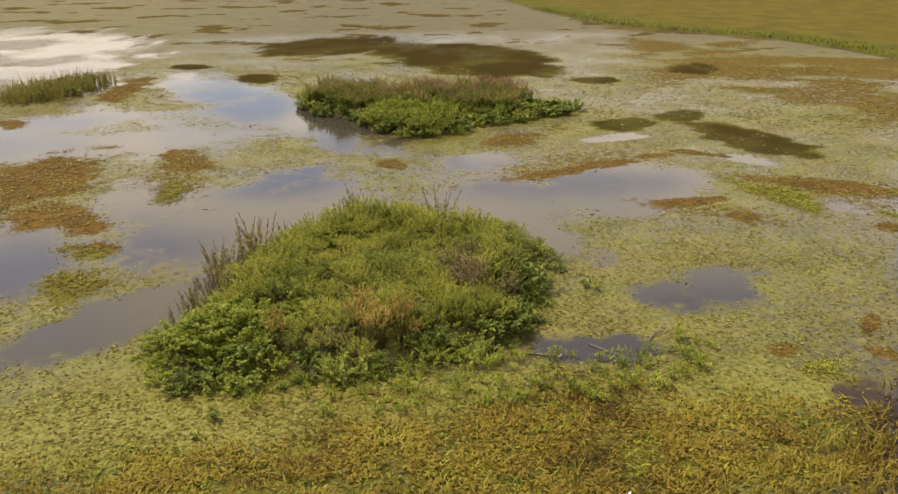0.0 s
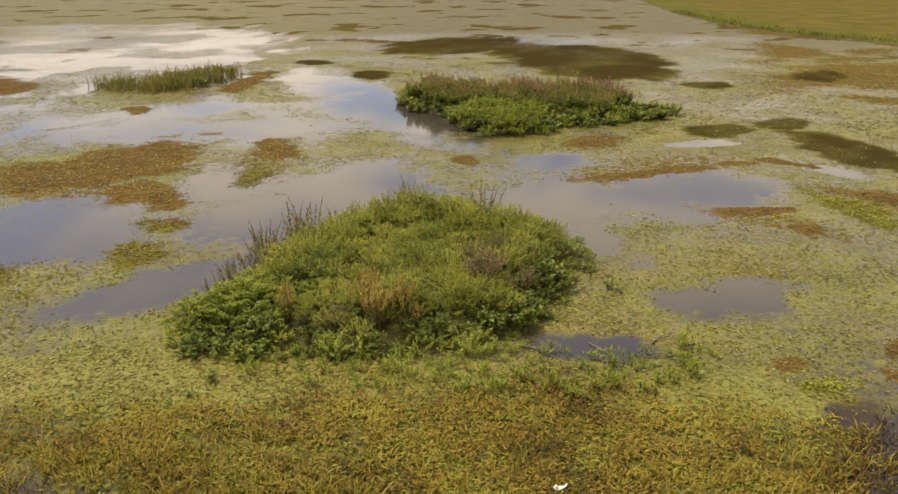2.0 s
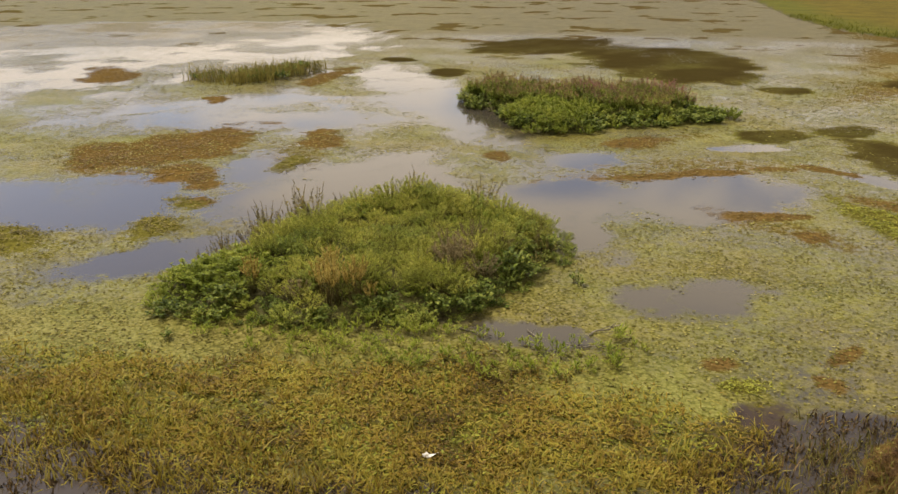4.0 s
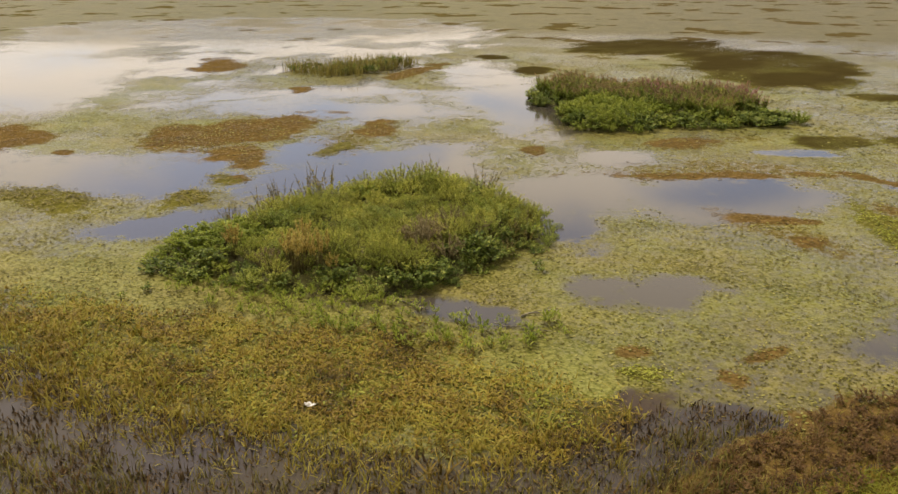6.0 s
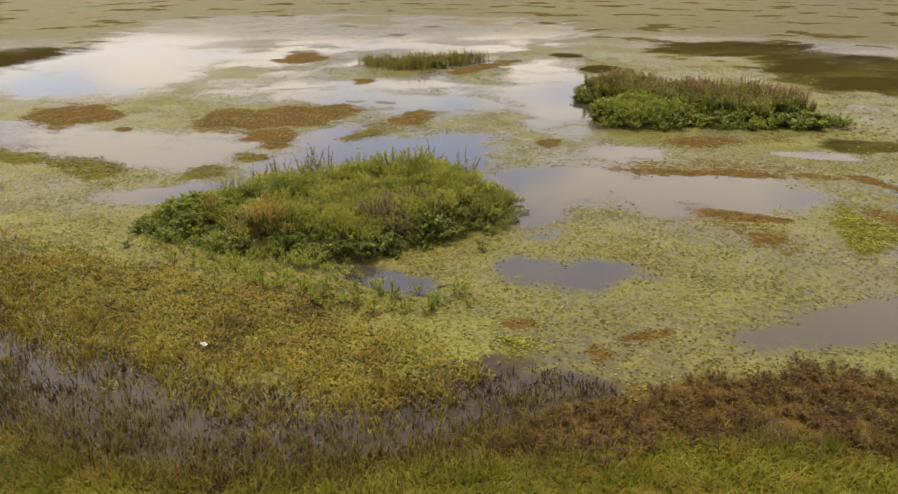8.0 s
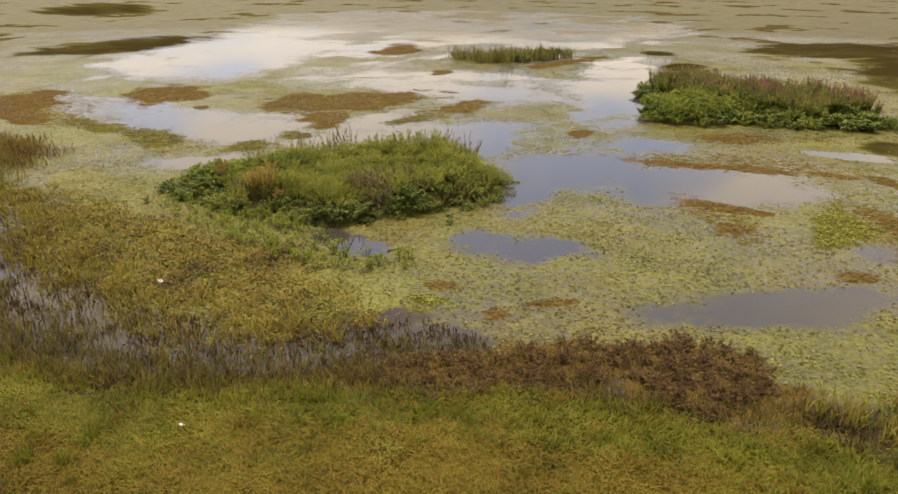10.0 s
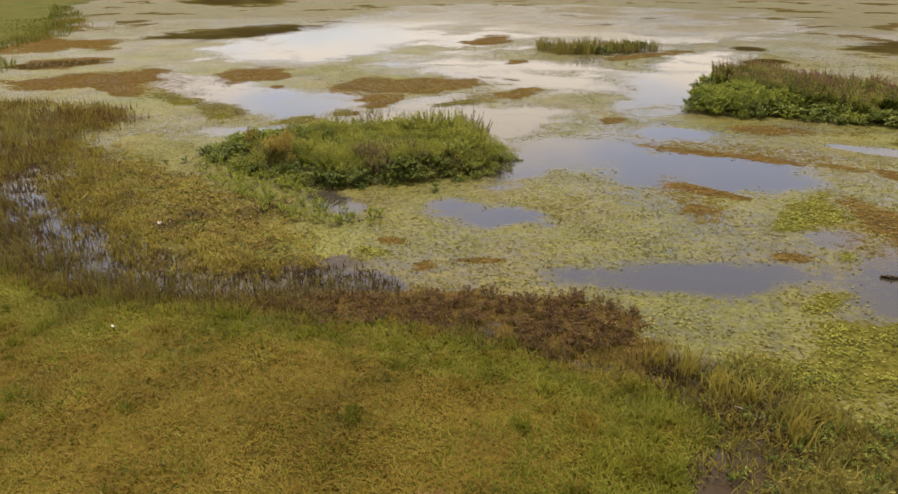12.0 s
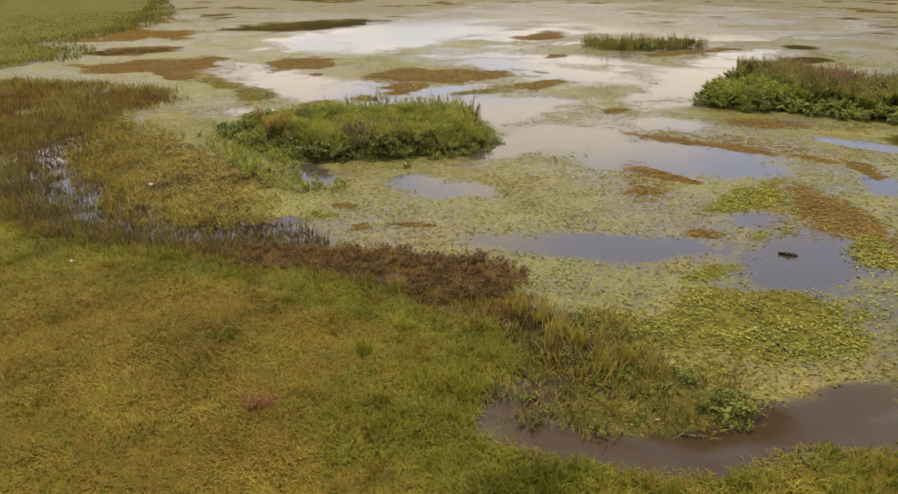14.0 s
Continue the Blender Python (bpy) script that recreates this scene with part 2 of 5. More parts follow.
# the lake's shore, control points on the plan
SHORE = [(-104, 25), (-92, 18), (-67, 15.6), (-55, 12.6), (-50, 9.6), (-46, 8), (-43.6, 4.6), (-41, 7.6), (-36, 8.3), (-32, 6.3), (-28.5, 3.4), (-20, 4.0), (-8, 4.9), (-1, 5.8), (4.6, 6.9), (7.4, 9.2), (9.2, 11.2), (10.9, 13.3), (13.9, 15.6), (16.2, 16.6), (17.8, 16.7),
         (18.5, 15.9), (18.9, 14.9), (19.6, 14.4), (20.5, 15.0), (21.5, 16.3), (21.8, 18), (22.3, 20.4), (26, 30), (34, 48), (32.5, 60), (28.7, 74), (21, 80), (15, 88), (10, 105), (4, 150),
         (-30, 230), (-120, 270), (-220, 220), (-240, 90), (-160, 40)]


SHORE_LINE = rounded(SHORE, 2)


def inland(x, y):
    """Metres from the shore: above 0 on land, below 0 in the lake."""
    x, y = np.asarray(x, float), np.asarray(y, float)
    wx = x + 0.9 * (fbm(x, y, 1.7, 51) - 0.5)
    wy = y + 0.9 * (fbm(x, y, 1.7, 61) - 0.5)
    d, inside = away(wx, wy, SHORE_LINE)
    return np.where(inside, -d, d)


def land_height(x, y, d):
    low = np.where(d > 0, 0.10 * np.tanh(d / 1.2) + 0.015 * np.maximum(d - 20, 0), 0.25 * np.maximum(d, -2.0))
    rough = (fbm(x, y, 1.1, 71) - 0.5) * 0.10 + (fbm(x, y, 9.0, 81) - 0.5) * 0.10
    return low + rough * smooth(d, -0.2, 1.0)


def mound_height(x, y, es, seed, high):
    return high * smooth(blobs(x, y, es, seed, 0.25), -0.05, 0.55) - 0.12


def covers(x, y):
    """How much of the water each plant cover takes: pale film, brown weed, yellow weed, dark weed; and the silt in it."""
    pool = np.maximum(smooth(blobs(x, y, POOLS, 200, 0.55), -0.5, 0.42), smooth(blobs(x, y, POOLS_MORE, 300, 0.55), -0.5, 0.42))
    silt = smooth(blobs(x, y, SILT, 400, 0.4), -0.15, 0.25)
    film = 0.30 + 0.45 * fbm(x, y, 3.0, 11) + 0.30 * fbm(x, y, 13.0, 12)
    wide = smooth(outline(x, y, BARE, 150, 0.9, 9.0), -0.1, 0.2)
    bare = np.maximum(wide, smooth(blobs(x, y, BARE_NEAR, 155, 0.5), -0.25, 0.35))
    film = film * (1 - 0.52 * bare * (0.45 + 0.9 * smooth(fbm(x, y, 5.0, 13), 0.40, 0.56)))
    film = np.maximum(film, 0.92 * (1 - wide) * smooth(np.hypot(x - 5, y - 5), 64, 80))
    film = np.maximum(film, 0.95 * smooth(blobs(x, y, DUCKWEED, 160, 0.5), -0.2, 0.3))
    reedy = np.maximum(smooth(blobs(x, y, REEDS, 420, 0.35), -0.05, 0.25), 0.8 * smooth(blobs(x, y, REEDS_EAST, 425, 0.5), -0.15, 0.2))
    muddy = smooth(inland(x, y), -1.3, -0.4) * smooth(x, 7, 10) * smooth(24 - x, 0, 2) * smooth(23 - y, 0, 2)
    film = film * (1 - np.maximum(np.maximum(pool, silt), np.maximum(0.9 * reedy, 0.85 * muddy)) * (0.97 - 0.38 * smooth(fbm(x, y, 1.2, 14), 0.48, 0.68)))
    brown = np.maximum(smooth(blobs(x, y, BROWN, 500, 0.6), -0.35, 0.60), smooth(blobs(x, y, BROWN_MORE, 600, 0.6), -0.35, 0.60))
    right = smooth(x - 0.12 * y, 0, 9) * smooth(y, 30, 42)
    film = np.maximum(film, 0.85 * right * smooth(y, 44, 56))
    drift = fbm(x * 0.7, y, 5.0, 21)
    streak = right * smooth(drift, 0.36, 0.62) * 0.64
    shelf = smooth(-x + 0.3 * y, 36, 52) * smooth(22 - y, 0, 6)
    streak = np.maximum(streak, shelf * smooth(fbm(x, y, 4.0, 23), 0.40, 0.6) * 0.8)
    haze = 0.5 * smooth(blobs(x, y, HAZE, 650, 0.7), -0.4, 0.6)
    brown = np.maximum(brown, np.maximum(streak, haze))
    brown = np.maximum(brown, 0.9 * smooth(blobs(x, y, DOCK + PEAT, 430, 0.5), -0.3, 0.3))
    brown = np.maximum(brown * (1 - 0.8 * reedy), 0.12 * reedy)
    yellow = 0.8 * smooth(blobs(x, y, YELLOW, 700, 0.6), -0.35, 0.60)
    front = smooth(blobs(x, y, FRONT, 800, 0.6), -0.4, 0.4)
    yellow = np.maximum(yellow, front * (0.45 + 0.40 * fbm(x, y, 1.6, 33)))
    brown = np.maximum(brown, front * 0.55 * smooth(fbm(x, y, 2.2, 34), 0.42, 0.62))
    yellow = np.maximum(yellow, 0.25 * smooth(blobs(x, y, GREEN, 820), -0.15, 0.25)) * (1 - 0.85 * reedy)
    dark = smooth(blobs(x, y, DARK, 900, 0.42), -0.16, 0.20) * (0.72 + 0.28 * smooth(fbm(x, y, 3.0, 903), 0.35, 0.55))
    dark = np.maximum(dark, 0.55 * smooth(blobs(x, y, MIRE, 940, 0.5), -0.2, 0.3))
    return film, brown, yellow, dark, np.maximum(np.maximum(silt, 0.7 * muddy), 0.34 * reedy)


# ---- materials ----
def material(name):
    m = bpy.data.materials.new(name)
    m.use_nodes = True
    m.node_tree.nodes.clear()
    return m, m.node_tree.nodes, m.node_tree.links


def ramp(nodes, stops):
    r = nodes.new("ShaderNodeValToRGB")
    for k, (at, colour) in enumerate(stops):
        e = r.color_ramp.elements[k] if k < 2 else r.color_ramp.elements.new(at)
        e.position, e.color = at, (*colour, 1)
    return r


def noise_node(nodes, links, where, scale, detail=3, rough=0.55):
    n = nodes.new("ShaderNodeTexNoise")
    n.inputs["Scale"].default_value, n.inputs["Detail"].default_value, n.inputs["Roughness"].default_value = scale, detail, rough
    links.new(where, n.inputs["Vector"])
    return n.outputs["Fac"]


def maths(nodes, links, op, a, b, c=None):
    n = nodes.new("ShaderNodeMath")
    n.operation = op
    for k, v in enumerate((a, b, c)):
        if v is None:
            continue
        if isinstance(v, (int, float)):
            n.inputs[k].default_value = v
        else:
            links.new(v, n.inputs[k])
    return n.outputs[0]


def mixed(nodes, links, fac, a, b):
    n = nodes.new("ShaderNodeMix")
    n.data_type = "RGBA"
    for k, v in ((0, fac), (6, a), (7, b)):
        if isinstance(v, tuple):
            n.inputs[k].default_value = (*v, 1)
        elif isinstance(v, (int, float)):
            n.inputs[k].default_value = v
        else:
            links.new(v, n.inputs[k])
    return n.outputs[2]


def leafy(name, stops, patch=0.9, rough=0.55, glow=0.35, island=0.55):
    """Leaves and blades: colour by leaf and by patch, a little light through them."""
    m, n, l = material(name)
    geo = n.new("ShaderNodeNewGeometry")
    patchy = noise_node(n, l, geo.outputs["Position"], patch, 4)
    leaf = geo.outputs["Random Per Island"]
    obj = n.new("ShaderNodeObjectInfo").outputs["Random"]
    patchy = maths(n, l, "MULTIPLY_ADD", maths(n, l, "SUBTRACT", patchy, 0.5), 2.0, 0.5)
    both = maths(n, l, "MULTIPLY_ADD", leaf, island, maths(n, l, "MULTIPLY", patchy, 1 - island))
    both = maths(n, l, "MULTIPLY_ADD", maths(n, l, "SUBTRACT", obj, 0.5), 0.22, both)
    r = ramp(n, stops)
    l.new(both, r.inputs[0])
    grain = noise_node(n, l, geo.outputs["Position"], 55, 2)
    shade = mixed(n, l, maths(n, l, "MULTIPLY", grain, 0.22), r.outputs[0], (0.03, 0.03, 0.012))
    p = n.new("ShaderNodeBsdfPrincipled")
    l.new(shade, p.inputs["Base Color"])
    p.inputs["Roughness"].default_value = rough
    p.inputs["Specular IOR Level"].default_value = 0.12
    t = n.new("ShaderNodeBsdfTranslucent")
    l.new(shade, t.inputs[0])
    mix = n.new("ShaderNodeMixShader")
    mix.inputs[0].default_value = glow
    l.new(p.outputs[0], mix.inputs[1])
    l.new(t.outputs[0], mix.inputs[2])
    out = n.new("ShaderNodeOutputMaterial")
    l.new(mix.outputs[0], out.inputs[0])
    return m


def earthy(name, stops, size=0.6, fine=18, rough=0.85, bump=0.4, spec=0.2):
    """Soil, bark and the like: colour at two scales and a relief."""
    m, n, l = material(name)
    geo = n.new("ShaderNodeNewGeometry")
    big, small = noise_node(n, l, geo.outputs["Position"], size, 4), noise_node(n, l, geo.outputs["Position"], fine, 4)
    fac = maths(n, l, "MULTIPLY_ADD", maths(n, l, "SUBTRACT", small, 0.5), 0.7, big)
    r = ramp(n, stops)
    l.new(fac, r.inputs[0])
    p = n.new("ShaderNodeBsdfPrincipled")
    l.new(r.outputs[0], p.inputs["Base Color"])
    p.inputs["Roughness"].default_value, p.inputs["Specular IOR Level"].default_value = rough, spec
    b = n.new("ShaderNodeBump")
    b.inputs["Strength"].default_value, b.inputs["Distance"].default_value = bump, 0.03
    l.new(small, b.inputs["Height"])
    l.new(b.outputs[0], p.inputs["Normal"])
    out = n.new("ShaderNodeOutputMaterial")
    l.new(p.outputs[0], out.inputs[0])
    return m


def water_material():
    m, n, l = material("lake_water")
    geo = n.new("ShaderNodeNewGeometry")
    pos = geo.outputs["Position"]
    at = n.new("ShaderNodeAttribute")
    at.attribute_name = "cover"
    sp = n.new("ShaderNodeSeparateColor")
    l.new(at.outputs["Color"], sp.inputs[0])
    film, brown, yellow = sp.outputs[0], sp.outputs[1], sp.outputs[2]
    at2 = n.new("ShaderNodeAttribute")
    at2.attribute_name = "bed"
    sp2 = n.new("ShaderNodeSeparateColor")
    l.new(at2.outputs["Color"], sp2.inputs[0])
    dark, silt, far_dim_dash = sp2.outputs[0], sp2.outputs[1], sp2.outputs[2]
    tiny, small, mid = noise_node(n, l, pos, 14, 3), noise_node(n, l, pos, 3.2, 4), noise_node(n, l, pos, 0.55, 4)
    vor = n.new("ShaderNodeTexVoronoi")
    vor.inputs["Scale"].default_value = 15.0
    l.new(pos, vor.inputs["Vector"])
    cs = n.new("ShaderNodeSeparateColor")
    l.new(vor.outputs["Color"], cs.inputs[0])
    cell, rim = cs.outputs[0], vor.outputs["Distance"]
    grain = maths(n, l, "ADD", maths(n, l, "MULTIPLY", tiny, 0.35), maths(n, l, "MULTIPLY", small, 0.45))
    grain = maths(n, l, "MULTIPLY_ADD", cell, 0.12, maths(n, l, "ADD", grain, 0.04))

    def cut(amount, soft):
        # where the cover outgrows the grain
        k = maths(n, l, "SUBTRACT", maths(n, l, "MULTIPLY_ADD", amount, 0.62, 0.17), grain)
        r = n.new("ShaderNodeMapRange")
        r.interpolation_type = "SMOOTHSTEP"
        r.inputs["From Min"].default_value, r.inputs["From Max"].default_value = -soft, soft
        l.new(k, r.inputs["Value"])
        return r.outputs[0]

    film_m, brown_m, yellow_m = cut(film, 0.20), cut(brown, 0.16), cut(yellow, 0.14)
    fr = ramp(n, [(0.30, (0.085, 0.080, 0.016)), (0.46, (0.165, 0.154, 0.045)), (0.68, (0.240, 0.220, 0.080))])
    leafwise = maths(n, l, "MULTIPLY_ADD", cell, 0.30, maths(n, l, "MULTIPLY", rim, -0.22))
    l.new(maths(n, l, "ADD", leafwise, maths(n, l, "MULTIPLY_ADD", mid, 0.5, maths(n, l, "MULTIPLY", tiny, 0.35))), fr.inputs[0])
    hue = noise_node(n, l, pos, 0.23, 4)
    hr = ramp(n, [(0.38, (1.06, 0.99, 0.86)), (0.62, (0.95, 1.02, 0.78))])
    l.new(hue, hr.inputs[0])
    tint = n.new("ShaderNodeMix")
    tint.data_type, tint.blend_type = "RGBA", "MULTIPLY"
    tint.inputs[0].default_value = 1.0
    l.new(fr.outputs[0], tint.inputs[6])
    # film colour dimmed with distance, offsetting the bright grazing sheen far out
    l.new(mixed(n, l, far_dim_dash, hr.outputs[0], (0.66, 0.60, 0.72)), tint.inputs[7])
    br = ramp(n, [(0.36, (0.062, 0.040, 0.013)), (0.64, (0.178, 0.114, 0.036))])
    l.new(grain, br.inputs[0])
    yr = ramp(n, [(0.36, (0.055, 0.050, 0.011)), (0.64, (0.175, 0.158, 0.032))])
    l.new(grain, yr.inputs[0])
    base = mixed(n, l, silt, (0.054, 0.046, 0.036), (0.054, 0.037, 0.023))
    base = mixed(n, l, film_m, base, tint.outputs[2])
    base = mixed(n, l, brown_m, base, br.outputs[0])
    base = mixed(n, l, yellow_m, base, yr.outputs[0])
    drift = noise_node(n, l, pos, 0.16, 5, 0.6)
    dr = n.new("ShaderNodeMapRange")
    dr.interpolation_type = "SMOOTHSTEP"
    dr.inputs["From Min"].default_value, dr.inputs["From Max"].default_value = 0.565, 0.635
    l.new(drift, dr.inputs["Value"])
    dash_m = maths(n, l, "MULTIPLY", dr.outputs[0], far_dim_dash)
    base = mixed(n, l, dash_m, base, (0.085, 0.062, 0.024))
    dark_m = maths(n, l, "MULTIPLY", dark, 0.92)
    base = mixed(n, l, dark_m, base, (0.036, 0.026, 0.009))
    solid = maths(n, l, "MAXIMUM", maths(n, l, "MAXIMUM", film_m, brown_m), maths(n, l, "MAXIMUM", yellow_m, dark_m))
    p = n.new("ShaderNodeBsdfPrincipled")
    l.new(base, p.inputs["Base Color"])
    l.new(maths(n, l, "MULTIPLY_ADD", solid, 0.42, 0.06), p.inputs["Roughness"])
    thick = maths(n, l, "MAXIMUM", maths(n, l, "MAXIMUM", brown_m, dash_m), maths(n, l, "MAXIMUM", yellow_m, dark_m))
    gloss = maths(n, l, "MULTIPLY_ADD", silt, -0.32, maths(n, l, "MULTIPLY_ADD", film_m, -0.40, 0.5))
    l.new(maths(n, l, "MAXIMUM", maths(n, l, "MULTIPLY_ADD", thick, -0.50, gloss), 0.0), p.inputs["Specular IOR Level"])
    p.inputs["IOR"].default_value = 1.36
    b = n.new("ShaderNodeBump")
    b.inputs["Strength"].default_value, b.inputs["Distance"].default_value = 0.5, 0.012
    l.new(maths(n, l, "MULTIPLY_ADD", solid, tiny, maths(n, l, "MULTIPLY", small, 0.10)), b.inputs["Height"])
    l.new(b.outputs[0], p.inputs["Normal"])
    out = n.new("ShaderNodeOutputMaterial")
    l.new(p.outputs[0], out.inputs[0])
    return m


def ground_material():
    m, n, l = material("bank_soil_and_turf")
    geo = n.new("ShaderNodeNewGeometry")
    pos = geo.outputs["Position"]
    at = n.new("ShaderNodeAttribute")
    at.attribute_name = "turf"
    big, small, tiny = noise_node(n, l, pos, 0.35, 4), noise_node(n, l, pos, 3.0, 4), noise_node(n, l, pos, 22, 3)
    f = maths(n, l, "MULTIPLY_ADD", tiny, 0.35, maths(n, l, "ADD", maths(n, l, "MULTIPLY", big, 0.4), maths(n, l, "MULTIPLY", small, 0.25)))
    turf = ramp(n, [(0.36, (0.050, 0.040, 0.006)), (0.5, (0.110, 0.082, 0.011)), (0.64, (0.165, 0.122, 0.018))])
    l.new(f, turf.inputs[0])
    mud = ramp(n, [(0.35, (0.030, 0.022, 0.014)), (0.65, (0.085, 0.062, 0.040))])
    l.new(f, mud.inputs[0])
    lush = n.new("ShaderNodeAttribute")
    lush.attribute_name = "lush"
    green = ramp(n, [(0.36, (0.050, 0.056, 0.007)), (0.5, (0.088, 0.090, 0.010)), (0.64, (0.130, 0.122, 0.016))])
    l.new(f, green.inputs[0])
    grass = mixed(n, l, lush.outputs["Fac"], turf.outputs[0], green.outputs[0])
    base = mixed(n, l, at.outputs["Fac"], mud.outputs[0], grass)
    p = n.new("ShaderNodeBsdfPrincipled")
    l.new(base, p.inputs["Base Color"])
    l.new(maths(n, l, "MULTIPLY_ADD", at.outputs["Fac"], 0.45, 0.45), p.inputs["Roughness"])
    p.inputs["Specular IOR Level"].default_value = 0.08
    b = n.new("ShaderNodeBump")
    b.inputs["Strength"].default_value, b.inputs["Distance"].default_value = 0.6, 0.06
    l.new(f, b.inputs["Height"])
    l.new(b.outputs[0], p.inputs["Normal"])
    out = n.new("ShaderNodeOutputMaterial")
    l.new(p.outputs[0], out.inputs[0])
    return m


WATER, GROUND = water_material(), ground_material()
MOUND = earthy("islet_peat", [(0.3, (0.035, 0.030, 0.012)), (0.6, (0.11, 0.105, 0.030)), (0.8, (0.17, 0.15, 0.05))])
HILL = earthy("far_hillside", [(0.3, (0.16, 0.14, 0.075)), (0.6, (0.25, 0.22, 0.13)), (0.8, (0.32, 0.29, 0.19))], 0.012, 0.08)
WOOD = earthy("bleached_wood", [(0.3, (0.10, 0.085, 0.06)), (0.6, (0.24, 0.21, 0.15)), (0.8, (0.36, 0.32, 0.24))], 6, 60)
STUMP = earthy("wet_dark_wood", [(0.3, (0.035, 0.026, 0.017)), (0.7, (0.12, 0.088, 0.055))], 5, 45, 0.55)
WHITE = earthy("weathered_white_plastic", [(0.3, (0.62, 0.60, 0.54)), (0.7, (0.82, 0.80, 0.75))], 3, 30, 0.5, 0.2)
STEM = leafy("green_brown_stems", [(0.2, (0.0744, 0.0527, 0.0199)), (0.6, (0.161, 0.129, 0.0448)), (0.9, (0.248, 0.176, 0.0796))], glow=0.05)
BUSH = leafy("mid_green_leaves", [(0.15, (0.098, 0.138, 0.024)), (0.5, (0.258, 0.320, 0.052)), (0.85, (0.490, 0.505, 0.102))])
HERB = leafy("yellow_green_feathery_leaves", [(0.15, (0.160, 0.185, 0.032)), (0.5, (0.385, 0.420, 0.068)), (0.85, (0.680, 0.630, 0.140))])
BROAD = leafy("dark_broad_leaves", [(0.15, (0.0526, 0.08, 0.015)), (0.55, (0.158, 0.21, 0.0328)), (0.9, (0.423, 0.421, 0.0828))], glow=0.2)
FRESH = leafy("fresh_green_leaves", [(0.15, (0.119, 0.165, 0.0193)), (0.5, (0.254, 0.312, 0.0377)), (0.9, (0.438, 0.446, 0.0751))], glow=0.3)
STRAW = leafy("straw_plumes", [(0.15, (0.284, 0.198, 0.0498)), (0.5, (0.529, 0.39, 0.106)), (0.9, (0.707, 0.645, 0.213))])
SPIKE = leafy("faded_purple_spikes", [(0.15, (0.144, 0.0964, 0.0466)), (0.5, (0.326, 0.224, 0.106)), (0.9, (0.551, 0.367, 0.173))])
PINK = leafy("pink_flower_spikes", [(0.15, (0.238, 0.105, 0.0952)), (0.5, (0.379, 0.166, 0.158)), (0.9, (0.505, 0.278, 0.225))])
REED = leafy("olive_reed_blades", [(0.15, (0.0928, 0.0803, 0.0223)), (0.5, (0.216, 0.19, 0.0434)), (0.9, (0.387, 0.307, 0.0866))])
STUBBLE = leafy("dead_reed_stubble", [(0.15, (0.0554, 0.0353, 0.0175)), (0.5, (0.134, 0.0881, 0.0384)), (0.9, (0.301, 0.19, 0.0658))], glow=0.05)
SEDGE_MAT = leafy("yellow_sedge_blades", [(0.15, (0.163, 0.12, 0.0195)), (0.5, (0.325, 0.263, 0.0444)), (0.9, (0.468, 0.405, 0.106))])
DOCK_MAT = leafy("rust_brown_leaves", [(0.15, (0.0541, 0.0303, 0.013)), (0.4, (0.139, 0.0741, 0.0293)), (0.62, (0.198, 0.109, 0.0407)), (0.88, (0.234, 0.18, 0.0488))], 1.4)
PALE_PAD = leafy("pale_floating_leaves", [(0.22, (0.0626, 0.0518, 0.00895)), (0.42, (0.112, 0.0984, 0.0161)), (0.58, (0.184, 0.169, 0.0323)), (0.85, (0.323, 0.286, 0.0895))], 0.4, rough=0.8, glow=0.05, island=0.7)
BROWN_PAD = leafy("brown_floating_weed", [(0.12, (0.050, 0.030, 0.008)), (0.5, (0.142, 0.086, 0.021)), (0.9, (0.225, 0.155, 0.040))], 0.5, glow=0.05)
YELLOW_PAD = leafy("yellow_green_floating_weed", [(0.18, (0.054, 0.058, 0.008)), (0.38, (0.158, 0.170, 0.018)), (0.62, (0.255, 0.268, 0.029)), (0.9, (0.372, 0.364, 0.060))], 0.7, glow=0.1)
OLIVE_PAD = leafy("olive_brown_floating_weed", [(0.15, (0.055, 0.043, 0.008)), (0.40, (0.135, 0.108, 0.017)), (0.62, (0.205, 0.170, 0.026)), (0.9, (0.30, 0.255, 0.052))], 0.7, glow=0.1)
FADED = leafy("grey_brown_feathery_twigs", [(0.15, (0.0945, 0.0783, 0.0351)), (0.5, (0.223, 0.178, 0.0837)), (0.9, (0.392, 0.304, 0.155))], glow=0.2)
FRONT_PAD = leafy("yellow_brown_fallen_leaves", [(0.14, (0.052, 0.034, 0.008)), (0.34, (0.183, 0.118, 0.018)), (0.48, (0.300, 0.212, 0.029)), (0.61, (0.282, 0.252, 0.034)), (0.9, (0.490, 0.405, 0.066))], 0.55, glow=0.1, island=0.38)
TURF = leafy("brown_matted_turf", [(0.15, (0.184, 0.122, 0.0190)), (0.42, (0.266, 0.181, 0.027)), (0.65, (0.322, 0.226, 0.037)), (0.9, (0.390, 0.290, 0.060))], 0.6, glow=0.32, island=0.28)
TURF_GREEN = leafy("green_turf_blades", [(0.2, (0.105, 0.113, 0.0132)), (0.5, (0.232, 0.248, 0.0270)), (0.9, (0.420, 0.388, 0.0659))], 0.6, glow=0.35, island=0.3)
